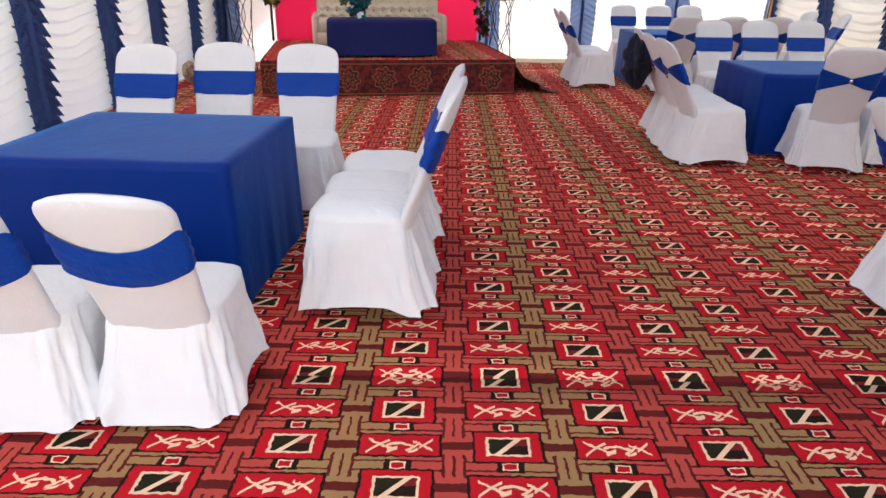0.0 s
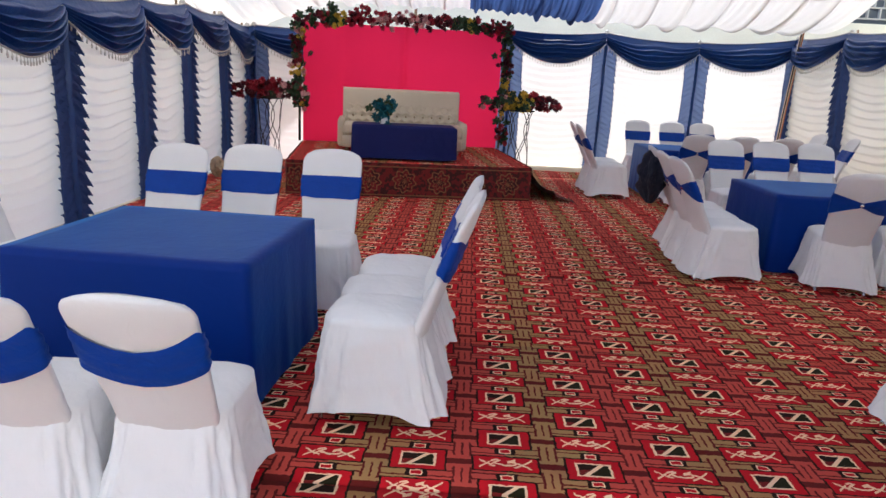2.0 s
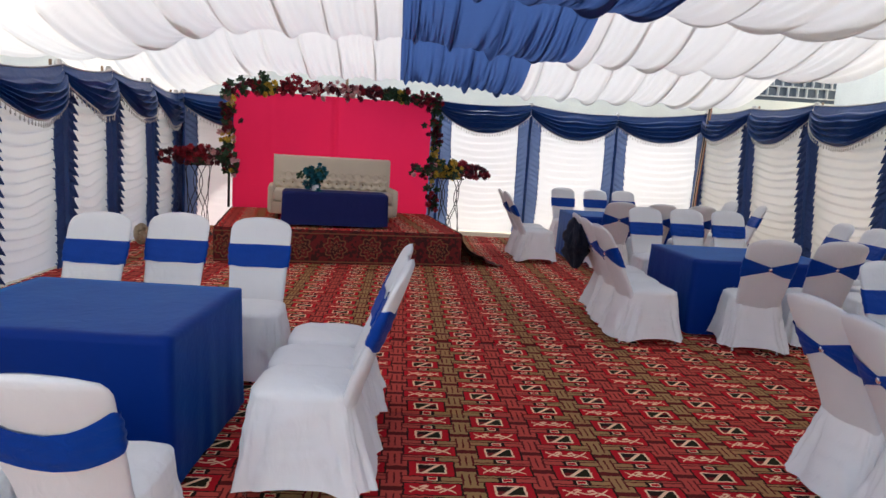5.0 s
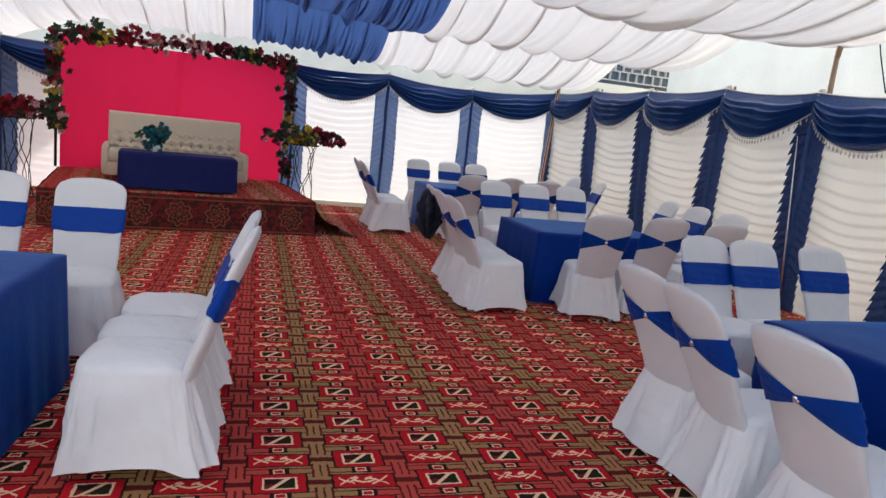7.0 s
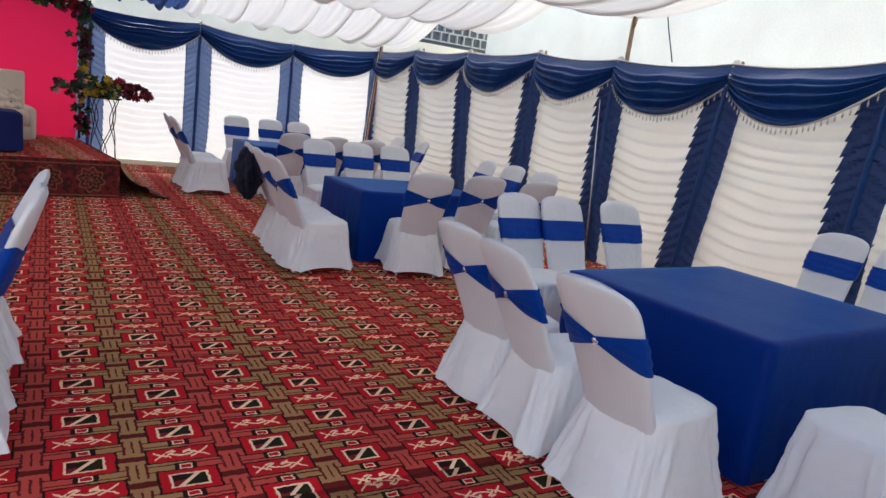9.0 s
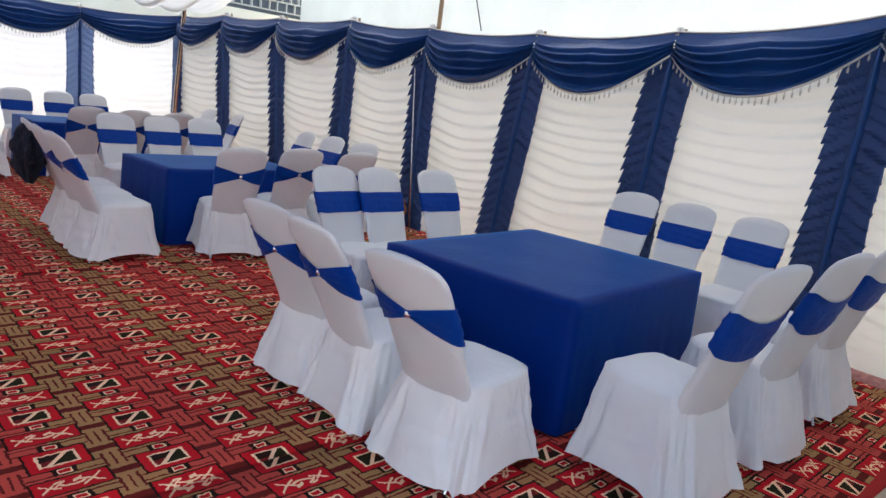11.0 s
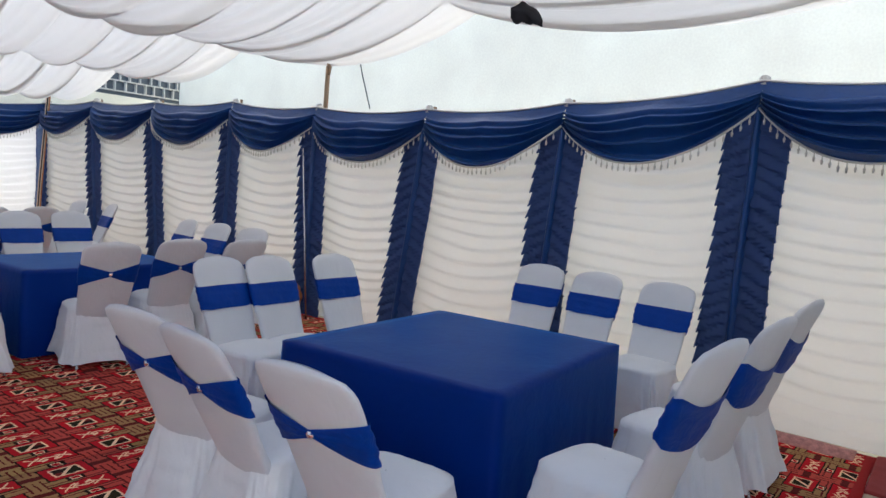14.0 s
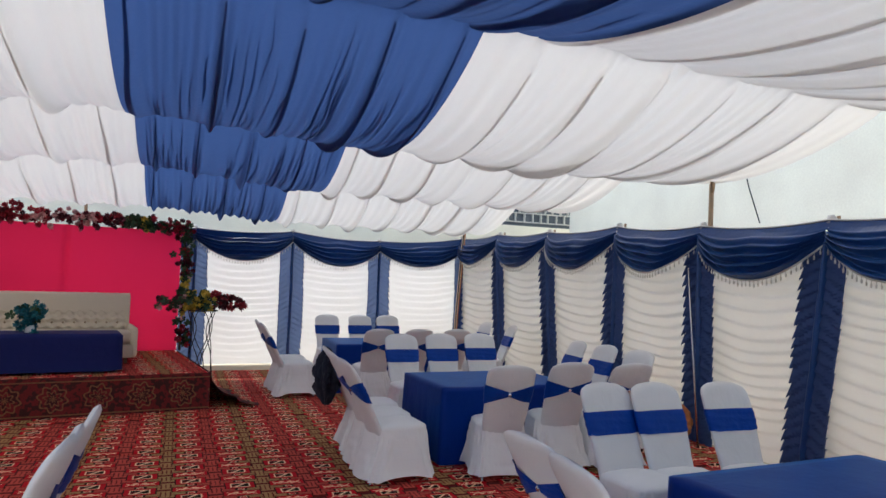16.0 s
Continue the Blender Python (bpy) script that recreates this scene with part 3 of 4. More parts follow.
# loose gathers of the blue band
rb = random.Random(12)
for k in range(len(ROPES) - 1):
    for q in range(80):
        xa = rb.uniform(BLUE[k][0] + 0.05, BLUE[k][1] - 0.05)
        wide = rb.uniform(0.004, 0.013)
        y0 = rb.uniform(ROPES[k][0] + 0.05, ROPES[k + 1][0] - 1.2)
        y1 = min(ROPES[k + 1][0] - 0.03, y0 + rb.uniform(0.7, 2.6))
        v, f = grid(2, 24, lambda u, t: (xa + 0.04 * nz(t * 2, xa * 5) + wide * math.sin(math.pi * t) * (2 * u - 1), y0 + (y1 - y0) * t, roof_z(xa + 0.04 * nz(t * 2, xa * 5), y0 + (y1 - y0) * t) + 0.012))
        o = len(verts)
        verts += v
        faces += [tuple(i + o for i in p) for p in f]
        slots += [1] * len(f)
tagged(part("ceiling", mesh_from("ceiling", verts, faces, [M_ROOF_W, M_ROOF_B], True, slots)), "sagging white tent roof cloth with a broad blue band", "tent roof", kind="structure")

# ---- outside ----
house = empty("neighbour_house")
tagged(house, "cream plastered neighbouring house wall beyond the tent", "house")
v, f = box(11.0, 15.0, -12, 16.3, -0.01, 9.0)
part("wall", mesh_from("wall", v, f, M_PLASTER, False), house)
v, f = bevel_box(10.9, 15.1, -12.1, 16.4, 9.0, 9.35, 0.04, 2)
part("parapet", mesh_from("parapet", v, f, M_PLASTER, False), house)
# added, never in view: throws sunlight back inside and cuts low southern sky
bounce = empty("bounce_wall")
tagged(bounce, "unseen pale grey wall added behind the camera to bounce and block light", "house")
v, f = box(-14, 11.0, -11, -6.5, -0.01, 6.0)
part("wall", mesh_from("wall", v, f, M_BOUNCE, False), bounce)
v, f = bevel_box(-14.1, 10.9, -11.1, -6.4, 6.0, 6.3, 0.04, 2)
part("parapet", mesh_from("parapet", v, f, M_BOUNCE, False), bounce)
back = empty("rear_house")
tagged(back, "pale house behind the tent with a lattice screen", "house")
v, f = joined(box(-12, 8.6, 18.4, 22, -0.01, 3.9), box(8.6, 12.6, 18.4, 22, -0.01, 3.30), box(8.6, 12.6, 18.4, 22, 4.02, 6.5))
part("wall", mesh_from("wall", v, f, M_PLASTER, False), back)
M_DARK = plain("dark_lattice_gap", (0.10, 0.12, 0.15), 0.8, 0, 0.2)
M_LATT = plain("pale_lattice_bar", (0.55, 0.55, 0.53), 0.8, 0, 0.1)
v, f = box(8.6, 12.6, 18.5, 18.6, 3.30, 4.02)
screen = part("lattice_screen", mesh_from("lattice_screen", v, f, M_DARK, False), back, "dark openings of the lattice screen")
for k in range(3):
    z = 3.40 + 0.25 * k
    v, f = box(8.6, 12.6, 18.42, 18.5, z, z + 0.03)
    part("bar", mesh_from("bar", v, f, M_LATT, False), screen)
vbar = mesh_from("bar", *box(-0.015, 0.015, 0, 0.09, 0, 0.25), M_LATT, False)
rl = random.Random(2)
for k in range(2):
    for q in range(15):
        ob = part("bar", vbar, screen)
        ob.location = (8.75 + 0.26 * q + rl.uniform(-0.04, 0.04) + 0.12 * k, 18.41, 3.41 + 0.25 * k)


def tall_pole(name, pts, r, mat, label):
    v, f = tube(pts, r, 8)
    tagged(part(name, mesh_from(name, v, f, mat)), label, "tent pole", "tent poles")


tall_pole("tent_pole", [(7.46, 7.44, -0.01), (7.45, 7.44, 1.6), (7.43, 7.40, 3.12)], [0.035, 0.03, 0.026], M_WOOD, "weathered bamboo pole against the curtain wall")
tall_pole("tent_pole", [(-2.50, 7.56, -0.01), (-2.50, 7.5, 1.6), (-2.48, 7.36, 3.2)], [0.045, 0.04, 0.035], M_WOOD, "thick bamboo pole against the curtain wall")
tall_pole("tent_pole", [(0.28, 14.78, -0.01), (0.27, 14.78, 1.8), (0.26, 14.78, 3.45)], [0.035, 0.03, 0.026], M_WOOD, "bamboo pole behind the stage backdrop")
M_STRIPE = plain("cream_painted_pole", (0.62, 0.48, 0.36), 0.5, 0, 0.2, 20)
M_BLACKRAG = plain("black_cloth_tie", (0.012, 0.012, 0.016), 0.9, 0, 0.3)
CORNER_PTS = [Vector(p) for p in ((7.10, 14.20, 0.006), (7.15, 14.20, 1.2), (7.26, 14.20, 2.85))]
v, f = tube(CORNER_PTS, [0.035, 0.033, 0.03], 10)
pole = tagged(part("corner_pole", mesh_from("corner_pole", v, f, M_STRIPE)), "pale painted pole with dark and orange stripes in the tent corner", "tent pole", "tent poles")
M_STRIPE_O = plain("orange_paint", (0.50, 0.17, 0.04), 0.5, 0, 0.2, 20)
for dx, mat, label in ((-0.020, M_BLACKRAG, "dark painted stripe"), (0.018, M_STRIPE_O, "orange painted stripe")):
    v, f = tube([p + Vector((dx, -0.030, 0.0)) for p in CORNER_PTS], 0.009, 6)
    part("stripe", mesh_from("stripe", v, f, mat), pole, label)
v, f = tube([(7.20, 7.28, 0.006), (7.20, 7.38, 0.95), (7.21, 7.50, 1.95)], [0.012, 0.011, 0.009], 8)
tagged(part("metal_rod", mesh_from("metal_rod", v, f, M_STEEL)), "thin grey metal rod leaning against the curtain wall", "rod")
v, f = tube([(7.46, 7.02, 3.25), (7.44, 6.86, 2.8), (7.43, 6.70, 2.42)], 0.007, 6)
tagged(part("guy_rope", mesh_from("guy_rope", v, f, M_BLACKRAG)), "dark guy rope tied from the pole to the wall top", "rope")
v, f = tube([(7.40, 7.36, 3.10), (7.39, 7.34, 2.95), (7.40, 7.35, 2.80)], [0.03, 0.035, 0.015], 7)
tagged(part("rope_end", mesh_from("rope_end", v, f, M_WOOD)), "frayed rope end knotted at the pole head", "rope")


def rag(u, t):
    a = 2 * math.pi * u
    r = (0.02 + 0.030 * math.sin(math.pi * t) + 0.02 * t) * (1 + 0.8 * nz(math.cos(a) * 1.5, math.sin(a) * 1.5, t * 3))
    return (5.98 - 0.11 * (t - 0.5) + r * 0.8 * math.cos(a), 3.88 + 0.17 * (t - 0.5), 2.83 - 0.06 * (t - 0.5) ** 2 * 4 * (t < 0.5) + r * math.sin(a))


v, f = grid(20, 12, rag, True)
tagged(part("black_rag", mesh_from("black_rag", v, f, M_BLACKRAG)), "black cloth tied at the edge of the tent roof", "cloth")


def heap(name, x, y, z0, w, d, h, mat, label, seed, cat="cloth"):
    """A slumped bundle of cloth."""

    def pt(u, t):
        a = 2 * math.pi * u
        r = math.sin(math.pi * min(1, 0.04 + 0.96 * t) * 0.98 + 0.03) ** 0.6
        q = 1 + 0.6 * nz(math.cos(a) * 1.8 + seed, math.sin(a) * 1.8, t * 3) + 0.4 * nz(math.cos(a) * 5 + seed, math.sin(a) * 5, t * 8) + 0.10 * math.sin(a * 7 + seed * 3 + t * 3)
        return (x + w * r * q * math.cos(a), y + d * r * q * math.sin(a), z0 + h * t)

    v, f = grid(60, 40, pt, True)
    tagged(part(name, mesh_from(name, v, f, mat)), label, cat)


M_ORANGE = plain("orange_print_cloth", (0.45, 0.16, 0.05), 0.8, 0, 0.7, 22, 90)
M_BEIGE = plain("beige_print_cloth", (0.42, 0.33, 0.22), 0.8, 0, 0.5, 18, 90)
heap("cloth_bundle", 7.14, 7.50, 0.006, 0.10, 0.12, 0.42, M_ORANGE, "orange printed cloth bundle at the foot of the wall", 2.0)
heap("cloth_bundle", -2.20, 10.9, 0.006, 0.09, 0.12, 0.30, M_BEIGE, "beige printed cloth bundle at the foot of the wall", 5.0)
M_HAIR = plain("dark_navy_knit", (0.008, 0.010, 0.024), 0.95, 0, 0.5, 40, 200, 0.8)
heap("draped_garment", 3.24, 7.96, 0.46, 0.10, 0.20, 0.55, M_HAIR, "dark navy garment hung over a chair back", 3.0)

# ---- chairs ----


def rr(hx, hy, r, n):
    """A rounded rectangle of n points."""
    pts = []
    for k in range(n):
        t = 2 * math.pi * k / n
        c, s = math.cos(t), math.sin(t)
        p = 2.0 / r
        pts.append((hx * math.copysign(abs(c) ** p, c), hy * math.copysign(abs(s) ** p, s)))
    return pts


def rbox(hx, hy, r, n):
    """n points spread evenly along a rectangle with rounded corners."""
    a, b, q = 2 * (hx - r), 2 * (hy - r), math.pi * r / 2
    total = 2 * (a + b) + 4 * q
    out = []
    for k in range(n):
        d = total * k / n
        for side in range(4):
            ln = b if side % 2 == 0 else a
            ca, sa = ((1, 0), (0, 1), (-1, 0), (0, -1))[side]
            if d < ln:
                t = d - ln / 2
                px, py = (hx, t) if side == 0 else (-t, hy) if side == 1 else (-hx, -t) if side == 2 else (t, -hy)
                break
            d -= ln
            if d < q:
                w = d / r + side * math.pi / 2
                cx, cy = ((hx - r, hy - r), (r - hx, hy - r), (r - hx, r - hy), (hx - r, r - hy))[side]
                px, py = cx + r * math.cos(w), cy + r * math.sin(w)
                break
            d -= q
        out.append((px, py))
    return out


BACK_TOP, SEAT = 1.01, 0.48


def back_ring(z, grow=0.0, lean=0.2):
    t = (z - 0.42) / (BACK_TOP - 0.42)
    w = 0.184 + 0.028 * min(1, t * 1.3)
    th = 0.036 - 0.012 * t
    top = max(0.0, (t - 0.86) / 0.14)
    w -= 0.085 * (1 - math.sqrt(max(0.0, 1 - top * top)))
    th *= max(0.05, (1 - top ** 4)) ** 0.5 if top > 0 else 1
    y0 = -0.205 - lean * t - 0.025 * t * t
    ring = []
    for x, y in rr(w + grow, th + grow, 3.2, 40):
        ring.append((x, y0 + y + 0.022 * (x / 0.21) ** 2 - 0.008, z + 0.016 * top * (1 - (x / w) ** 2)))
    return ring


def chair(style, seed):
    root = empty("banquet_chair")
    lean = 0.22 if style == "plain" else 0.28
    N = 128

    def skirt_pt(u, t):
        k = int(round(u * N)) % N
        ang = 2 * math.pi * k / N
        cx, cy = math.cos(ang), math.sin(ang)
        if t < 0.2:
            s = t / 0.2
            x, y = rr(0.004 + 0.208 * s, 0.004 + 0.220 * s, 4.4, N)[k]
            dome = 0.022 * (1 - s ** 3) - 0.016 * s ** 6
            return (x, y + 0.004, SEAT + dome + 0.006 * nz(x * 9 + seed, y * 9) + 0.005 * nz(x * 22, y * 22 + seed) * s)
        s = (t - 0.2) / 0.8
        x, y = rr(0.216 + 0.066 * s ** 1.3, 0.228 + 0.066 * s ** 1.3, 4.4 + 1.4 * s, N)[k]
        # the cloth is pulled back over the splayed rear legs
        y -= 0.055 * max(0.0, -cy) ** 0.7 * s ** 1.15
        wave = ang * 9 + seed + 2.6 * nz(cx * 2 + seed, cy * 2) + 0.5 * s
        rip = 1 - 2 * abs(math.sin(wave / 2)) ** 0.8
        w = (0.019 * rip + 0.030 * nz(cx * 2.4 + seed, cy * 2.4, s * 1.2)) * s ** 0.8
        # puckers below the seat's rim
        w += 0.017 * nz(cx * 11 + seed, cy * 11, s * 1.5) * min(1, s * 6) * (1.15 - s)
        w += 0.016 * nz(cx * 6 + seed, cy * 6, s * 2.2) * min(1, s * 4) + 0.014 * abs(nz(cx * 4 + 3 * s + seed, cy * 4 - 2 * s, s * 4)) * min(1, s * 5)
        w *= 1 - 0.9 * max(0.0, -cy) ** 0.5 * max(0.0, 1 - s * 2.5)
        L = math.hypot(x, y)
        side = abs(cx) ** 3
        hem = 0.050 + 0.030 * side * max(0.0, 1 - abs(cy) * 2.2) + 0.035 * nz(cx * 1.7, cy * 1.7, seed)
        drop = SEAT - 0.012 - (SEAT - 0.012 - max(0.022, hem)) * s
        return (x * (1 + w / L), y * (1 + w / L), drop - 0.010 * (1 - (1 - min(1, s * 8)) ** 2) * (1 - s))

    v, f = grid(N, 34, skirt_pt, True)
    part("seat_cover", mesh_from("seat_cover", v, f, M_WHITE), root, "loose white seat cover with a hanging skirt")
    zs = [0.40 + (BACK_TOP - 0.40) * k / 26 for k in range(27)]
    rings = [back_ring(min(z, BACK_TOP - 0.0005), 0.0, lean) for z in zs]
    v = [(x + 0.004 * nz(x * 9, z * 9, seed), y + 0.006 * nz(x * 7 + 3, z * 7, seed) + 0.006 * nz(x * 6 - z * 14, z * 5 + x * 9, seed + 3) * max(0.0, 1.25 - z), z) for r in rings for x, y, z in r]
    f = [(b * 40 + a, b * 40 + (a + 1) % 40, (b + 1) * 40 + (a + 1) % 40, (b + 1) * 40 + a) for b in range(26) for a in range(40)]
    f.append(tuple(26 * 40 + a for a in range(40)))
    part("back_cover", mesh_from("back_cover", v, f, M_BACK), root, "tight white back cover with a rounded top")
    # sash round the back
    ROWS = 9

    def sash_pt(u, t):
        k = int(round(u * 40)) % 40
        ang = 2 * math.pi * k / 40
        rear = max(0.0, -math.sin(ang))
        cx = abs(math.cos(ang))
        lo, hi = (0.675, 0.848) if style == "knotted" else (0.695, 0.843)
        if style == "knotted" and rear > 0:
            pinch = max(0.0, 1 - cx ** 0.625)
            mid = 0.765
            lo += (mid - 0.018 - lo) * pinch
            hi += (mid + 0.018 - hi) * pinch
        slack = 0.0
        if style == "loose":
            lo, hi = lo + 0.028, hi + 0.022
        if style == "loose" and rear > 0:
            sagv = 1 - cx ** 1.25
            wrap = min(1.0, rear / 0.5)
            lo -= (0.010 + 0.075 * sagv) * wrap
            hi -= (0.105 * sagv - 0.030) * wrap
            slack = 0.022 * (1 - t) * (0.6 + 0.4 * cx) * wrap
        if style == "plain" and rear > 0:
            sagv = 1 - cx ** 1.25
            wrap = min(1.0, rear / 0.5)
            lo -= (0.02 + 0.045 * sagv) * wrap
            hi -= (0.055 * sagv - 0.01) * wrap
        lo += 0.012 * nz(math.cos(ang) * 1.5, math.sin(ang) * 1.5, seed + 4)
        z = lo + (hi - lo) * t
        ring = back_ring(z, 0.007 + slack + 0.004 * math.sin(t * math.pi) + 0.003 * math.sin(t * 19 + ang * 2), lean)
        return ring[k]

    v, f = grid(40, ROWS, sash_pt, True)
    part("sash", mesh_from("sash", v, f, M_SASH), root, "royal blue satin sash")
    if style == "knotted":
        bm = bmesh.new()
        bmesh.ops.create_icosphere(bm, subdivisions=2, radius=0.017)
        y0 = back_ring(0.765, 0.007, lean)[30][1]
        v = [(q.co.x, y0 + q.co.y * 0.6, 0.765 + q.co.z) for q in bm.verts]
        f = [tuple(w.index for w in p.verts) for p in bm.faces]
        bm.free()
        part("brooch", mesh_from("brooch", v, f, M_BROOCH), root, "silver brooch clip")
    for sx in (-1, 1):
        for top, foot in (((sx * 0.17, 0.16, 0.44), (sx * 0.20, 0.225, 0.0)), ((sx * 0.16, -0.14, 0.44), (sx * 0.185, -0.285, 0.0))):
            t0, f0 = Vector(top), Vector(foot)
            v, f = tube([t0, t0.lerp(f0, 0.5) + Vector((0, 0.01, 0)), t0.lerp(f0, 0.97), f0], [0.012, 0.012, 0.012, 0.014], 8)
            part("leg", mesh_from("leg", v, f, M_STEEL), root, "thin steel leg")
    return root


KNOT = [chair("knotted", 1.0), chair("knotted", 5.3)]
FLAT = [chair("plain", 2.7), chair("plain", 8.1)]
LOOSE = [chair("loose", 3.9)] * 2
used = set()


def put_chair(x, y, rz, style, label, group, size=(1, 1, 1), tilt=0.0):
    kind = {"k": KNOT, "p": FLAT, "l": LOOSE}[style][int(abs(x * 7 + y * 13)) % 2]
    m = pose(x, y, 0.0, tilt, 0, rz) @ Matrix.Diagonal((*size, 1))
    if kind not in used:
        used.add(kind)
        kind.matrix_basis = m
        ob = kind
    else:
        ob = copy_thing(kind, m)
        ob.matrix_basis = m
    return tagged(ob, label, "chair", group)


K_LABEL = "white covered banquet chair with a brooched blue sash"
P_LABEL = "white covered banquet chair with a flat blue sash band"
L_LABEL = "white covered banquet chair with a slack sagging blue sash"
CHAIRS = {
    "chairs round the front west table": [
        (-0.63, 5.44, 178, "p"), (-0.14, 5.63, 181, "p"), (0.46, 5.60, 183, "p"),
        (1.045, 5.04, 90, "p"), (1.02, 4.58, 91, "p"), (1.035, 4.13, 86, "p"),
        (0.435, 3.37, 1, "l"), (-0.065, 3.32, 3, "l"), (-0.56, 3.3, 0, "l"),
        (-1.12, 4.35, -92, "p"), (-1.14, 4.9, -90, "p")],
    "chairs round the front east table": [
        (3.84, 3.03, -85, "k"), (3.83, 3.62, -92, "k"), (3.86, 4.14, -82, "k"),
        (4.72, 4.98, 184, "p"), (5.10, 4.94, 182, "p"), (5.67, 4.90, 178, "p"),
        (6.66, 4.16, 95, "p"), (6.66, 3.66, 92, "p"), (6.62, 3.10, 88, "p"),
        (4.47, 2.40, -7, "p"), (5.26, 2.38, -7, "p"), (6.15, 2.42, -5, "p")],
    "chairs round the middle east table": [
        (4.59, 6.90, -12, "k"), (5.24, 7.06, -8, "k"), (5.76, 6.95, -3, "k"),
        (3.66, 6.98, -86, "k"), (3.68, 7.45, -90, "k"), (3.72, 7.95, -92, "k"),
        (4.46, 8.98, 182, "p"), (5.0, 9.05, 180, "p"), (5.55, 9.12, 178, "p"),
        (6.05, 8.6, 85, "p"), (6.12, 8.05, 93, "p"), (6.15, 7.4, 100, "p")],
    "chairs round the far east table": [
        (4.42, 10.72, 0, "k"), (4.98, 10.75, 2, "k"), (5.6, 10.8, -2, "k"),
        (3.46, 11.15, -88, "k"), (3.46, 11.75, -92, "k"),
        (4.33, 12.95, 180, "p"), (4.92, 13.0, 178, "p"), (5.45, 12.95, 182, "p"),
        (6.35, 11.9, 92, "p"), (6.5, 11.3, 80, "p")],
}
for group, rows in CHAIRS.items():
    for x, y, rz, st in rows:
        low = group.startswith("chairs round the front west") and y < 3.5
        tall = 1.06 if y == 4.13 else 1.13 if 2.3 < y < 2.55 else 0.905 if low else 1.0
        wide = 0.95 if low else 1.0 if 2.3 < y < 2.45 and x < 6 else 1.04 if rz in (-85, -5) else 1.0
        put_chair(x, y, rz, st, {"k": K_LABEL, "p": P_LABEL, "l": L_LABEL}[st], group, (wide, wide, tall))

# ---- dining tables ----
TH = 0.715


def table(x, y, rz, hx, hy, seed, label):
    m = pose(x, y, 0, 0, 0, rz)
    root = empty("dining_table", m)
    v, f = bevel_box(-hx + 0.03, hx - 0.03, -hy + 0.03, hy - 0.03, TH - 0.045, TH - 0.012, 0.006, 1)
    part("tabletop", mesh_from("tabletop", v, f, M_WOOD, False), root)
    for sx in (-1, 1):
        for sy in (-1, 1):
            px, py = sx * (hx - 0.12), sy * (hy - 0.12)
            v, f = tube([(px, py, 0.0), (px, py, TH - 0.045)], 0.018, 8)
            part("leg", mesh_from("leg", v, f, M_STEEL), root)
    tagged(root, "square dining table hidden under its cloth", "table", "dining tables")
    N = 180
    RIM = rbox(hx, hy, 0.035, N)

    def cl(u, t):
        k = int(round(u * N)) % N
        if t < 0.3:
            s = t / 0.3
            px, py = RIM[k]
            px, py = px * (0.002 + 0.988 * s), py * (0.002 + 0.988 * s)
            return (px, py, TH + 0.004 * nz(px * 3 + seed, py * 3))
        s = (t - 0.3) / 0.7
        px, py = RIM[k]
        px, py = px * (1 + (0.012 + 0.02 * s) / hx), py * (1 + (0.012 + 0.02 * s) / hy)
        L = math.hypot(px, py)
        w = (0.016 * nz(px * 3.5 + seed, py * 3.5, s * 0.8) + 0.010 * nz(px * 9, py * 9 + seed)) * s
        return (px * (1 + w / L), py * (1 + w / L), TH - 0.004 - 0.010 * min(1, s * 30) - (TH - 0.03) * s)

    v, f = grid(N, 40, cl, True)
    ob = part("tablecloth", mesh_from("tablecloth", v, f, M_TABLE))
    ob.matrix_basis = m
    tagged(ob, label, "tablecloth", "blue tablecloths")


table(-0.10, 4.55, -3, 0.585, 0.545, 1, "plain royal blue tablecloth hanging to the carpet")
table(5.155, 3.63, 4, 0.78, 0.68, 2, "plain dark blue tablecloth hanging to the carpet")
table(4.88, 7.75, 2, 0.72, 0.53, 3, "plain blue tablecloth on the middle table")
table(4.80, 11.75, 0, 0.74, 0.55, 4, "plain blue tablecloth on the far table")

# ---- stage ----
SR = 9.0
STAGE = pose(0.68, 10.07, 0, 0, 0, SR)


def on_stage(x, y, z=0.0, rz=0.0):
    return STAGE @ pose(x, y, z, 0, 0, rz)


SH = 0.45
stage = empty("stage", STAGE)
tagged(stage, "low stage platform wrapped in red patterned carpet", "stage")
v, f = bevel_box(-1.60, 1.60, 0.01, 2.75, SH - 0.03, SH, 0.012, 2)
part("deck", mesh_from("deck", v, f, M_CARPET, False), stage, "patterned red carpet deck")
v, f = grid(80, 14, lambda u, t: (-1.61 + 3.22 * u, -0.012 - 0.02 * (1 - t) + 0.012 * nz(u * 9, t * 2), 0.008 + (SH - 0.006) * t))
part("front_skirt", mesh_from("front_skirt", v, f, M_STAGE), stage, "dark red front skirt with gold rosettes")
v, f = grid(60, 14, lambda u, t: (-1.62 + 0.012 * nz(u * 7, t), 2.75 * u, 0.008 + (SH - 0.006) * t))
part("side_skirt", mesh_from("side_skirt", v, f, M_STAGE), stage)
v, f = grid(60, 20, lambda u, t: (1.62 + (0.60 * (1 - t) ** 2.0 + 0.12 * nz(u * 7, t * 4) * (1 - t)) * (1 - 0.35 * u), -0.03 * (1 - t) + 2.6 * u, 0.014 + 0.16 * (1 + nz(u * 8, t * 5)) * (1 - t) * t + (SH - 0.010) * t ** 1.5))
part("side_skirt", mesh_from("side_skirt", v, f, M_STAGE), stage, "loose carpet end trailing on the floor")


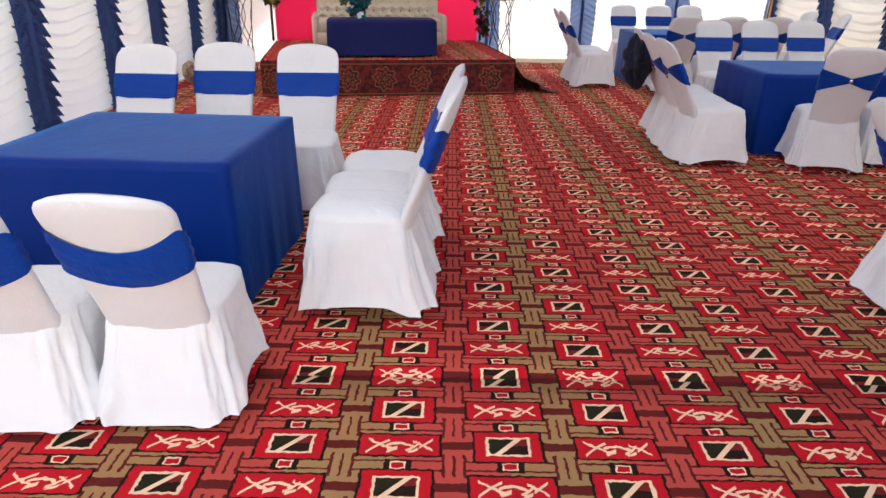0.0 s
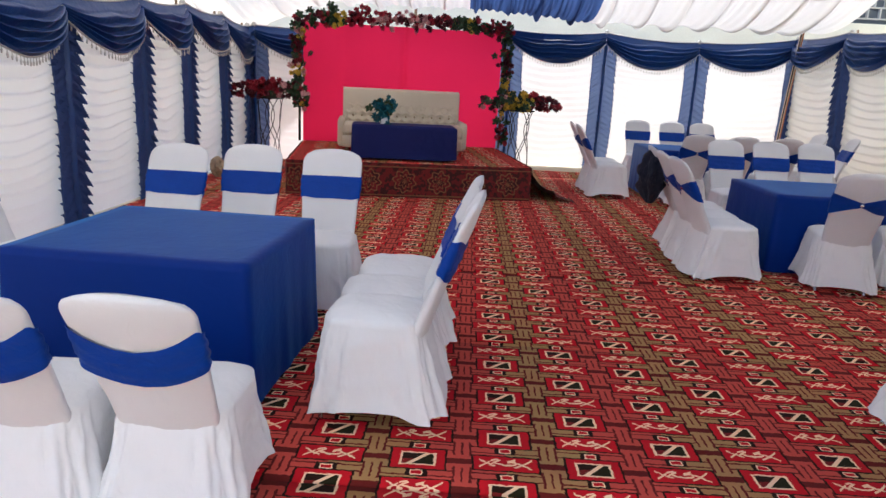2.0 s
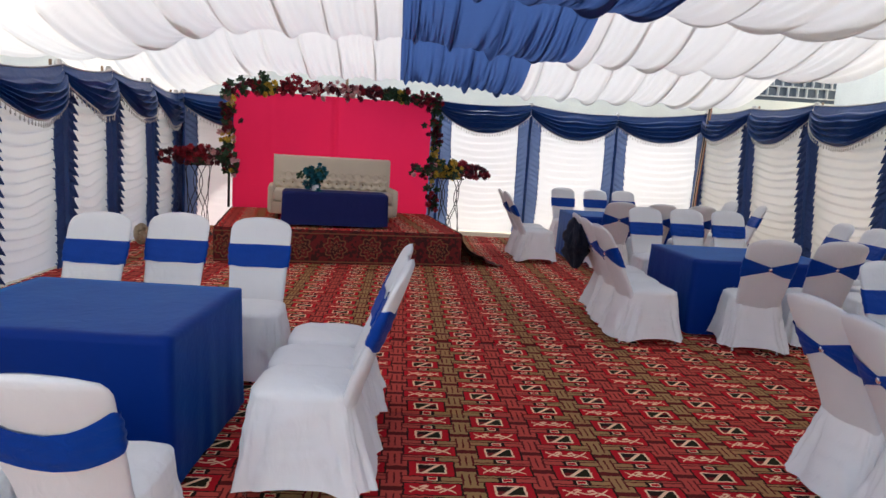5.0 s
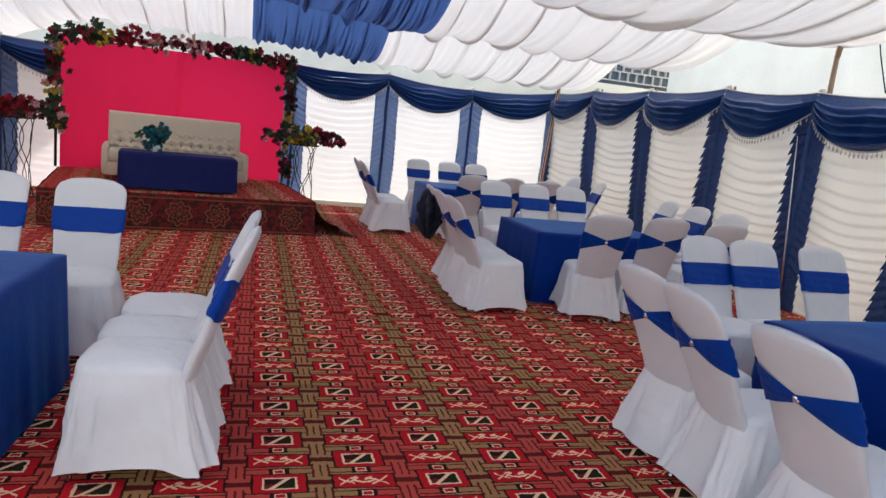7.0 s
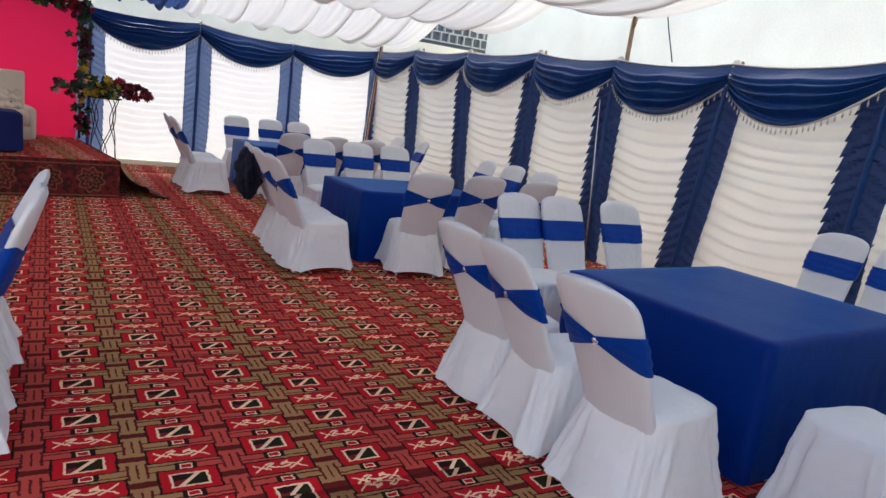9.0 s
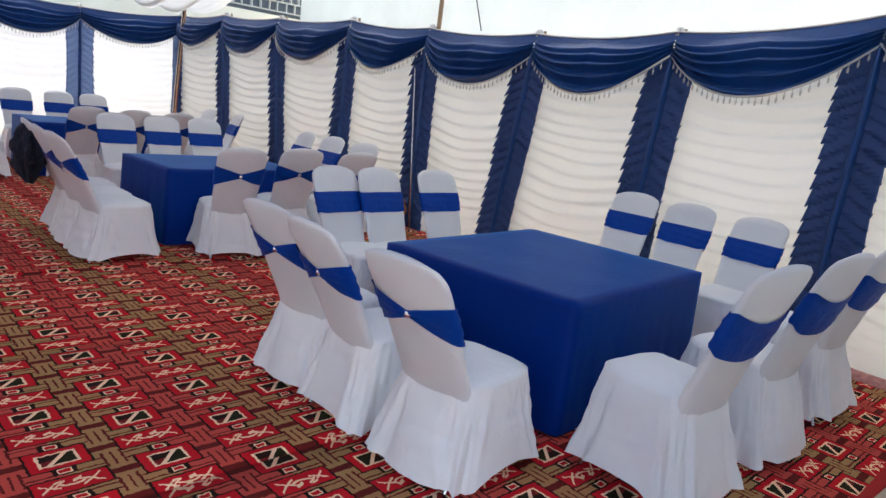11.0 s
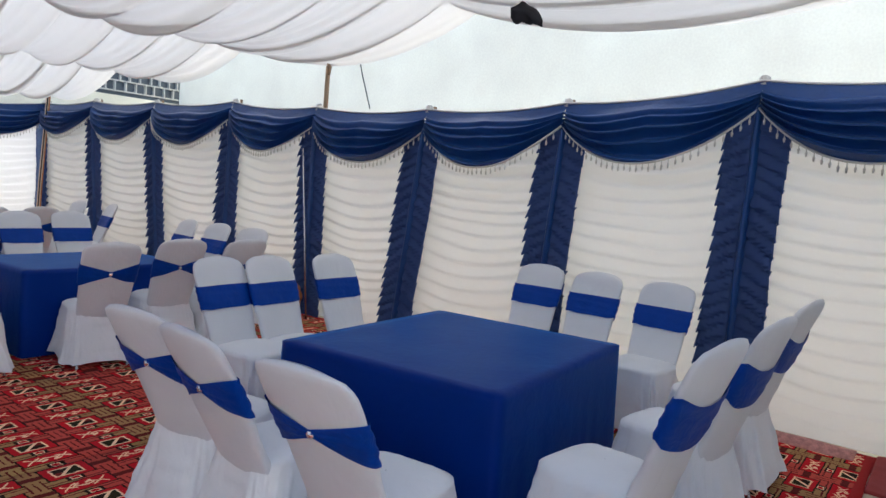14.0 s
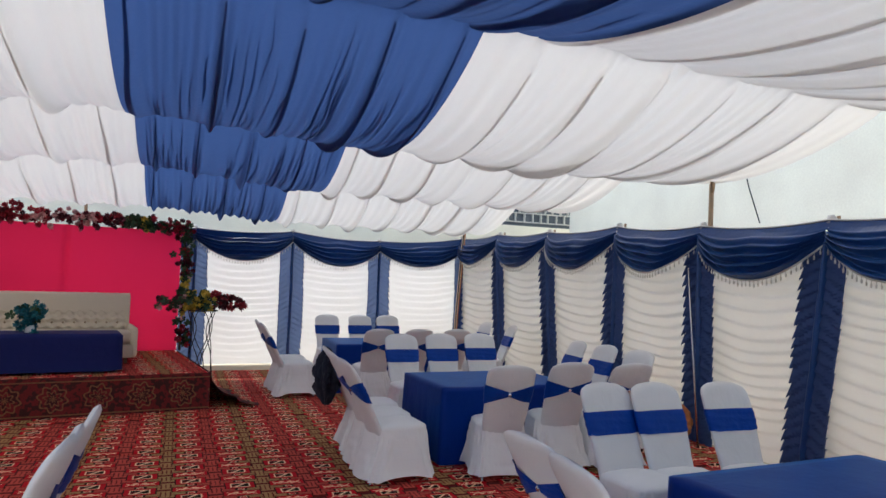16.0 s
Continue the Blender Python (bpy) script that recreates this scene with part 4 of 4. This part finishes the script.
def backdrop_pt(u, t):
    x = -1.6 + 3.2 * u
    fold = 0.02 * nz(x * 2.2, t * 0.5) + 0.05 * math.exp(-((u - 0.5) / 0.012) ** 2) + 0.03 * math.exp(-((u - 0.2) / 0.03) ** 2) * (0.4 + 0.6 * t)
    return (x, 2.55 - fold, SH + 0.01 + 1.86 * t)


root = empty("stage_backdrop", STAGE)
tagged(root, "hot pink cloth backdrop stretched on a frame on the stage", "backdrop")
v, f = grid(120, 20, backdrop_pt)
part("cloth", mesh_from("cloth", v, f, M_PINK), root, "hot pink backdrop cloth")
for x in (-1.66, 1.66):
    v, f = tube([(x, 2.6, SH), (x, 2.6, SH + 1.0), (x, 2.6, SH + 1.98)], 0.02, 8)
    part("upright", mesh_from("upright", v, f, M_IRON), root)
v, f = tube([(-1.7, 2.6, SH + 1.95), (0, 2.6, SH + 1.97), (1.7, 2.6, SH + 1.95)], 0.02, 8)
part("crossbar", mesh_from("crossbar", v, f, M_IRON), root)

# sofa
root = empty("sofa", on_stage(-0.06, 1.72, SH) @ Matrix.Diagonal((0.88, 0.9, 0.97, 1)))
tagged(root, "cream buttoned leatherette sofa on the stage", "sofa")


def tuft(u, t):
    x, z = -1.0 + 2.0 * u, 0.42 + 0.52 * t
    gx, gz = x / 0.15, (z - 0.42) / 0.105
    row = round(gz)
    ox = 0.5 if row % 2 else 0.0
    dx, dz = (gx + ox) - round(gx + ox), gz - row
    hole = math.exp(-(abs(dx) * 3.2 + abs(dz) * 2.6))
    edge = min(1, min(u, 1 - u) * 30, (1 - t) * 12)
    return (x, -0.10 - 0.07 * edge + 0.095 * hole + 0.10 * t, z)


v, f = joined(bevel_box(-1.0, 1.0, -0.1, 0.12, 0.08, 0.93, 0.03, 2))
part("back_frame", mesh_from("back_frame", v, f, M_CREAM), root)
v, f = grid(140, 48, tuft)
part("tufted_back", mesh_from("tufted_back", v, f, M_CREAM), root, "buttoned cream backrest")
M_BUTTON = plain("tan_leatherette", (0.30, 0.22, 0.14), 0.5, 0, 0.1)
v, f = tube([(0, 0, 0), (0, -0.008, 0), (0, -0.014, 0)], [0.016, 0.014, 0.006], 10)
button = mesh_from("button", v, f, M_BUTTON)
for row in range(1, 5):
    z = 0.42 + 0.105 * row
    for col in range(-6, 7):
        x = 0.15 * (col - (0.5 if row % 2 else 0.0))
        if abs(x) < 0.95:
            part("button", button, root, "tan upholstery button").location = (x, -0.115 + 0.10 * 0.105 * row / 0.52, z)
v, f = bevel_box(-0.98, 0.98, -0.72, -0.12, 0.26, 0.44, 0.05, 3)
part("seat_cushion", mesh_from("seat_cushion", v, f, M_CREAM), root)
v, f = bevel_box(-1.0, 1.0, -0.70, -0.1, 0.08, 0.26, 0.02, 2)
part("base", mesh_from("base", v, f, M_CREAM), root)
for sx in (-1, 1):
    v, f = bevel_box(sx * 1.015 - 0.055, sx * 1.015 + 0.055, -0.70, 0.1, 0.08, 0.50, 0.05, 3)
    part("armrest", mesh_from("armrest", v, f, M_CREAM), root)
    for yy in (-0.62, 0.02):
        v, f = tube([(sx * 0.92, yy, 0.0), (sx * 0.92, yy, 0.09)], [0.02, 0.03], 8)
        part("foot", mesh_from("foot", v, f, M_WOOD), root)

# low table on the stage
root = empty("coffee_table", on_stage(-0.08, 0.52, SH))
tagged(root, "low table hidden under a dark blue cloth on the stage", "table")
v, f = bevel_box(-0.68, 0.68, -0.22, 0.28, 0.43, 0.46, 0.006, 1)
part("tabletop", mesh_from("tabletop", v, f, M_WOOD, False), root)
for sx in (-0.64, 0.64):
    for sy in (-0.18, 0.24):
        v, f = tube([(sx, sy, 0), (sx, sy, 0.43)], 0.018, 8)
        part("leg", mesh_from("leg", v, f, M_STEEL), root)


def low_cloth(u, t):
    N = 100
    k = int(round(u * N)) % N
    if t < 0.3:
        s = t / 0.3
        px, py = rr(0.70 * (0.002 + 0.998 * s), 0.27 * (0.002 + 0.998 * s), 14, N)[k]
        return (px, py + 0.03, 0.468)
    s = (t - 0.3) / 0.7
    px, py = rr(0.71 + 0.01 * s, 0.28 + 0.01 * s, 13, N)[k]
    w = 0.03 * nz(px * 5, py * 5, s) * s
    return (px, py + 0.03 - w, 0.464 - (0.44 + 0.02 * nz(px * 2, py)) * s)


v, f = grid(100, 24, low_cloth, True)
M_NAVY_T = cloth("navy_table_cloth", (0.006, 0.012, 0.10), (0.01, 0.02, 0.1), 0.0, 0.12, 5, 0.3)
ob = part("tablecloth", mesh_from("tablecloth", v, f, M_NAVY_T))
ob.matrix_basis = on_stage(-0.08, 0.52, SH)
tagged(ob, "navy blue cloth over the low stage table", "tablecloth")


# ---- flowers ----


def bloom_mesh(name, mat, petals, r, cup, seed):
    """One flower head of curved petals."""
    rnd = random.Random(seed)
    v, f = [], []
    for ring in range(2):
        for k in range(petals):
            a = 2 * math.pi * (k + 0.5 * ring) / petals + rnd.uniform(-0.2, 0.2)
            rr_, lift = r * (1 - 0.4 * ring), cup * (1 + ring)
            o = len(v)
            for d, w, h in ((0.1, 0.1, 0.0), (0.55, 0.34, 0.35), (1.0, 0.22, 1.0)):
                for s in (-1, 1):
                    v.append((rr_ * (d * math.cos(a) - s * w * math.sin(a)), rr_ * (d * math.sin(a) + s * w * math.cos(a)), lift * r * h))
            f += [(o, o + 1, o + 3, o + 2), (o + 2, o + 3, o + 5, o + 4)]
    return mesh_from(name, v, f, mat)


FL = {c: [bloom_mesh("bloom", m, 6, 0.046, 0.55, 10 * i + s) for s in range(3)] for i, (c, m) in enumerate((("red", M_RED_FL), ("wine", M_WINE_FL), ("yellow", M_YEL_FL), ("pink", M_PNK_FL), ("teal", M_TEAL)))}
LEAF = [bloom_mesh("leaf_spray", M_LEAF, 5, 0.060, 0.25, 90 + s) for s in range(3)]


def scatter(root, places, rnd):
    """Blooms and leaf sprays as parts; each place is (x, y, z, colour)."""
    for x, y, z, c in places:
        me = rnd.choice(LEAF if c == "leaf" else FL[c])
        ob = part("leaf_spray" if c == "leaf" else "bloom", me, root)
        s = rnd.uniform(0.75, 1.25)
        ob.matrix_basis = Matrix.Translation((x, y, z)) @ Euler((rnd.uniform(0.7, 2.2), rnd.uniform(-0.6, 0.6), rnd.uniform(-0.9, 0.9))).to_matrix().to_4x4() @ Matrix.Diagonal((s, s, s, 1))


rnd = random.Random(4)
root = empty("flower_garland", STAGE)
tagged(root, "garland of red, wine and yellow artificial flowers round the backdrop", "garland")
v, f = tube([(-1.66, 2.56, SH + 0.35), (-1.66, 2.56, SH + 1.3), (-1.64, 2.56, SH + 1.93), (0, 2.55, SH + 1.97), (1.64, 2.56, SH + 1.93), (1.66, 2.56, SH + 1.0), (1.66, 2.56, SH + 0.02)], 0.012, 6)
part("stem", mesh_from("stem", v, f, M_LEAF), root)
pl = []


def zone(x):
    if x < -1.15:
        return ["leaf", "wine", "leaf", "red"]
    if x < -0.95:
        return ["yellow", "yellow", "leaf"]
    if x < -0.55:
        return ["red", "red", "wine"]
    if x < 0.35:
        return ["pink", "wine", "pink", "red"]
    if x < 0.75:
        return ["wine", "red", "wine"]
    if x < 1.15:
        return ["leaf", "yellow", "leaf", "wine"]
    return ["wine", "red", "leaf"]


for k in range(340):
    x = rnd.uniform(-1.72, 1.72)
    pl.append((x, 2.50 + rnd.uniform(-0.06, 0.05), SH + 1.93 + rnd.gauss(0, 0.065) + 0.05 * math.cos(x * 1.1), rnd.choice(zone(x))))
for sx, z0 in ((-1, 0.52), (1, 0.1)):
    for k in range(125):
        z = rnd.uniform(z0, 1.9)
        c = rnd.choice(["wine", "leaf", "red", "leaf", "wine"] if (z % 0.6) < 0.42 else ["yellow", "pink", "leaf"])
        pl.append((sx * 1.67 + rnd.gauss(0, 0.055), 2.50 + rnd.uniform(-0.06, 0.04), SH + z, c))
scatter(root, pl, rnd)


def flower_stand(x, y, seed, label, h=1.12):
    rnd = random.Random(seed)
    root = empty("flower_stand", pose(x, y, 0, 0, 0, SR))
    tagged(root, label, "flower stand")
    for k in range(8):
        a = 2 * math.pi * k / 8
        pts = []
        for q in range(15):
            t = q / 14
            r = 0.20 * (1 - 0.22 * math.sin(math.pi * t))
            aa = a + 0.55 * math.sin(2 * math.pi * t) * (1 if k % 2 else -1)
            pts.append((r * math.cos(aa), r * math.sin(aa), 0.012 + (h - 0.012) * t))
        v, f = tube(pts, 0.0065, 6)
        part("rod", mesh_from("rod", v, f, M_IRON), root)
    for z, r in ((0.012, 0.22), (h, 0.22)):
        v, f = tube([(r * math.cos(2 * math.pi * q / 24), r * math.sin(2 * math.pi * q / 24), z) for q in range(25)], 0.010, 6, False)
        part("ring", mesh_from("ring", v, f, M_IRON), root)
    arr = empty("flower_arrangement", pose(x, y, h + 0.01, 0, 0, SR))
    tagged(arr, "spreading arrangement of red, wine and yellow artificial flowers", "flowers", "flower arrangements")
    v, f = tube([(0, 0, 0), (0, 0, 0.05), (0, 0, 0.10)], [0.12, 0.14, 0.10], 12)
    part("foam_base", mesh_from("foam_base", v, f, M_LEAF), arr)
    pl = []
    for k in range(190):
        px = max(-0.6, min(0.6, rnd.gauss(0, 0.30)))
        zz = 0.10 + rnd.uniform(-0.10, 0.17) * (1 - abs(px) * 0.7) - 0.10 * px * px
        cs = ["red", "wine", "red", "wine"] if px * (1 if seed == 1 else -1) > 0.12 else (["yellow", "leaf", "yellow"] if seed == 1 and px > -0.25 else ["leaf", "leaf", "pink", "wine"])
        if seed == 2 and abs(px + 0.02) < 0.16:
            cs = ["red", "red", "wine"]
        pl.append((px, rnd.gauss(0, 0.11), zz, rnd.choice(cs)))
    scatter(arr, pl, rnd)


flower_stand(2.20, 12.25, 1, "curved black iron rod stand beside the stage")
flower_stand(-1.79, 12.15, 2, "curved black iron rod stand beside the curtain wall")

root = empty("vase_of_flowers", on_stage(-0.36, 0.50, SH + 0.47))
tagged(root, "small white vase of teal artificial flowers on the low table", "vase")
v, f = tube([(0, 0, 0), (0, 0, 0.03), (0, 0, 0.09)], [0.05, 0.055, 0.045], 14)
part("vase", mesh_from("vase", v, f, M_GLASS_W), root)
pl = [(rnd.gauss(0, 0.085), rnd.gauss(0, 0.06), 0.21 + rnd.gauss(0, 0.06), rnd.choice(["teal", "teal", "leaf"])) for k in range(60)]
scatter(root, pl, rnd)
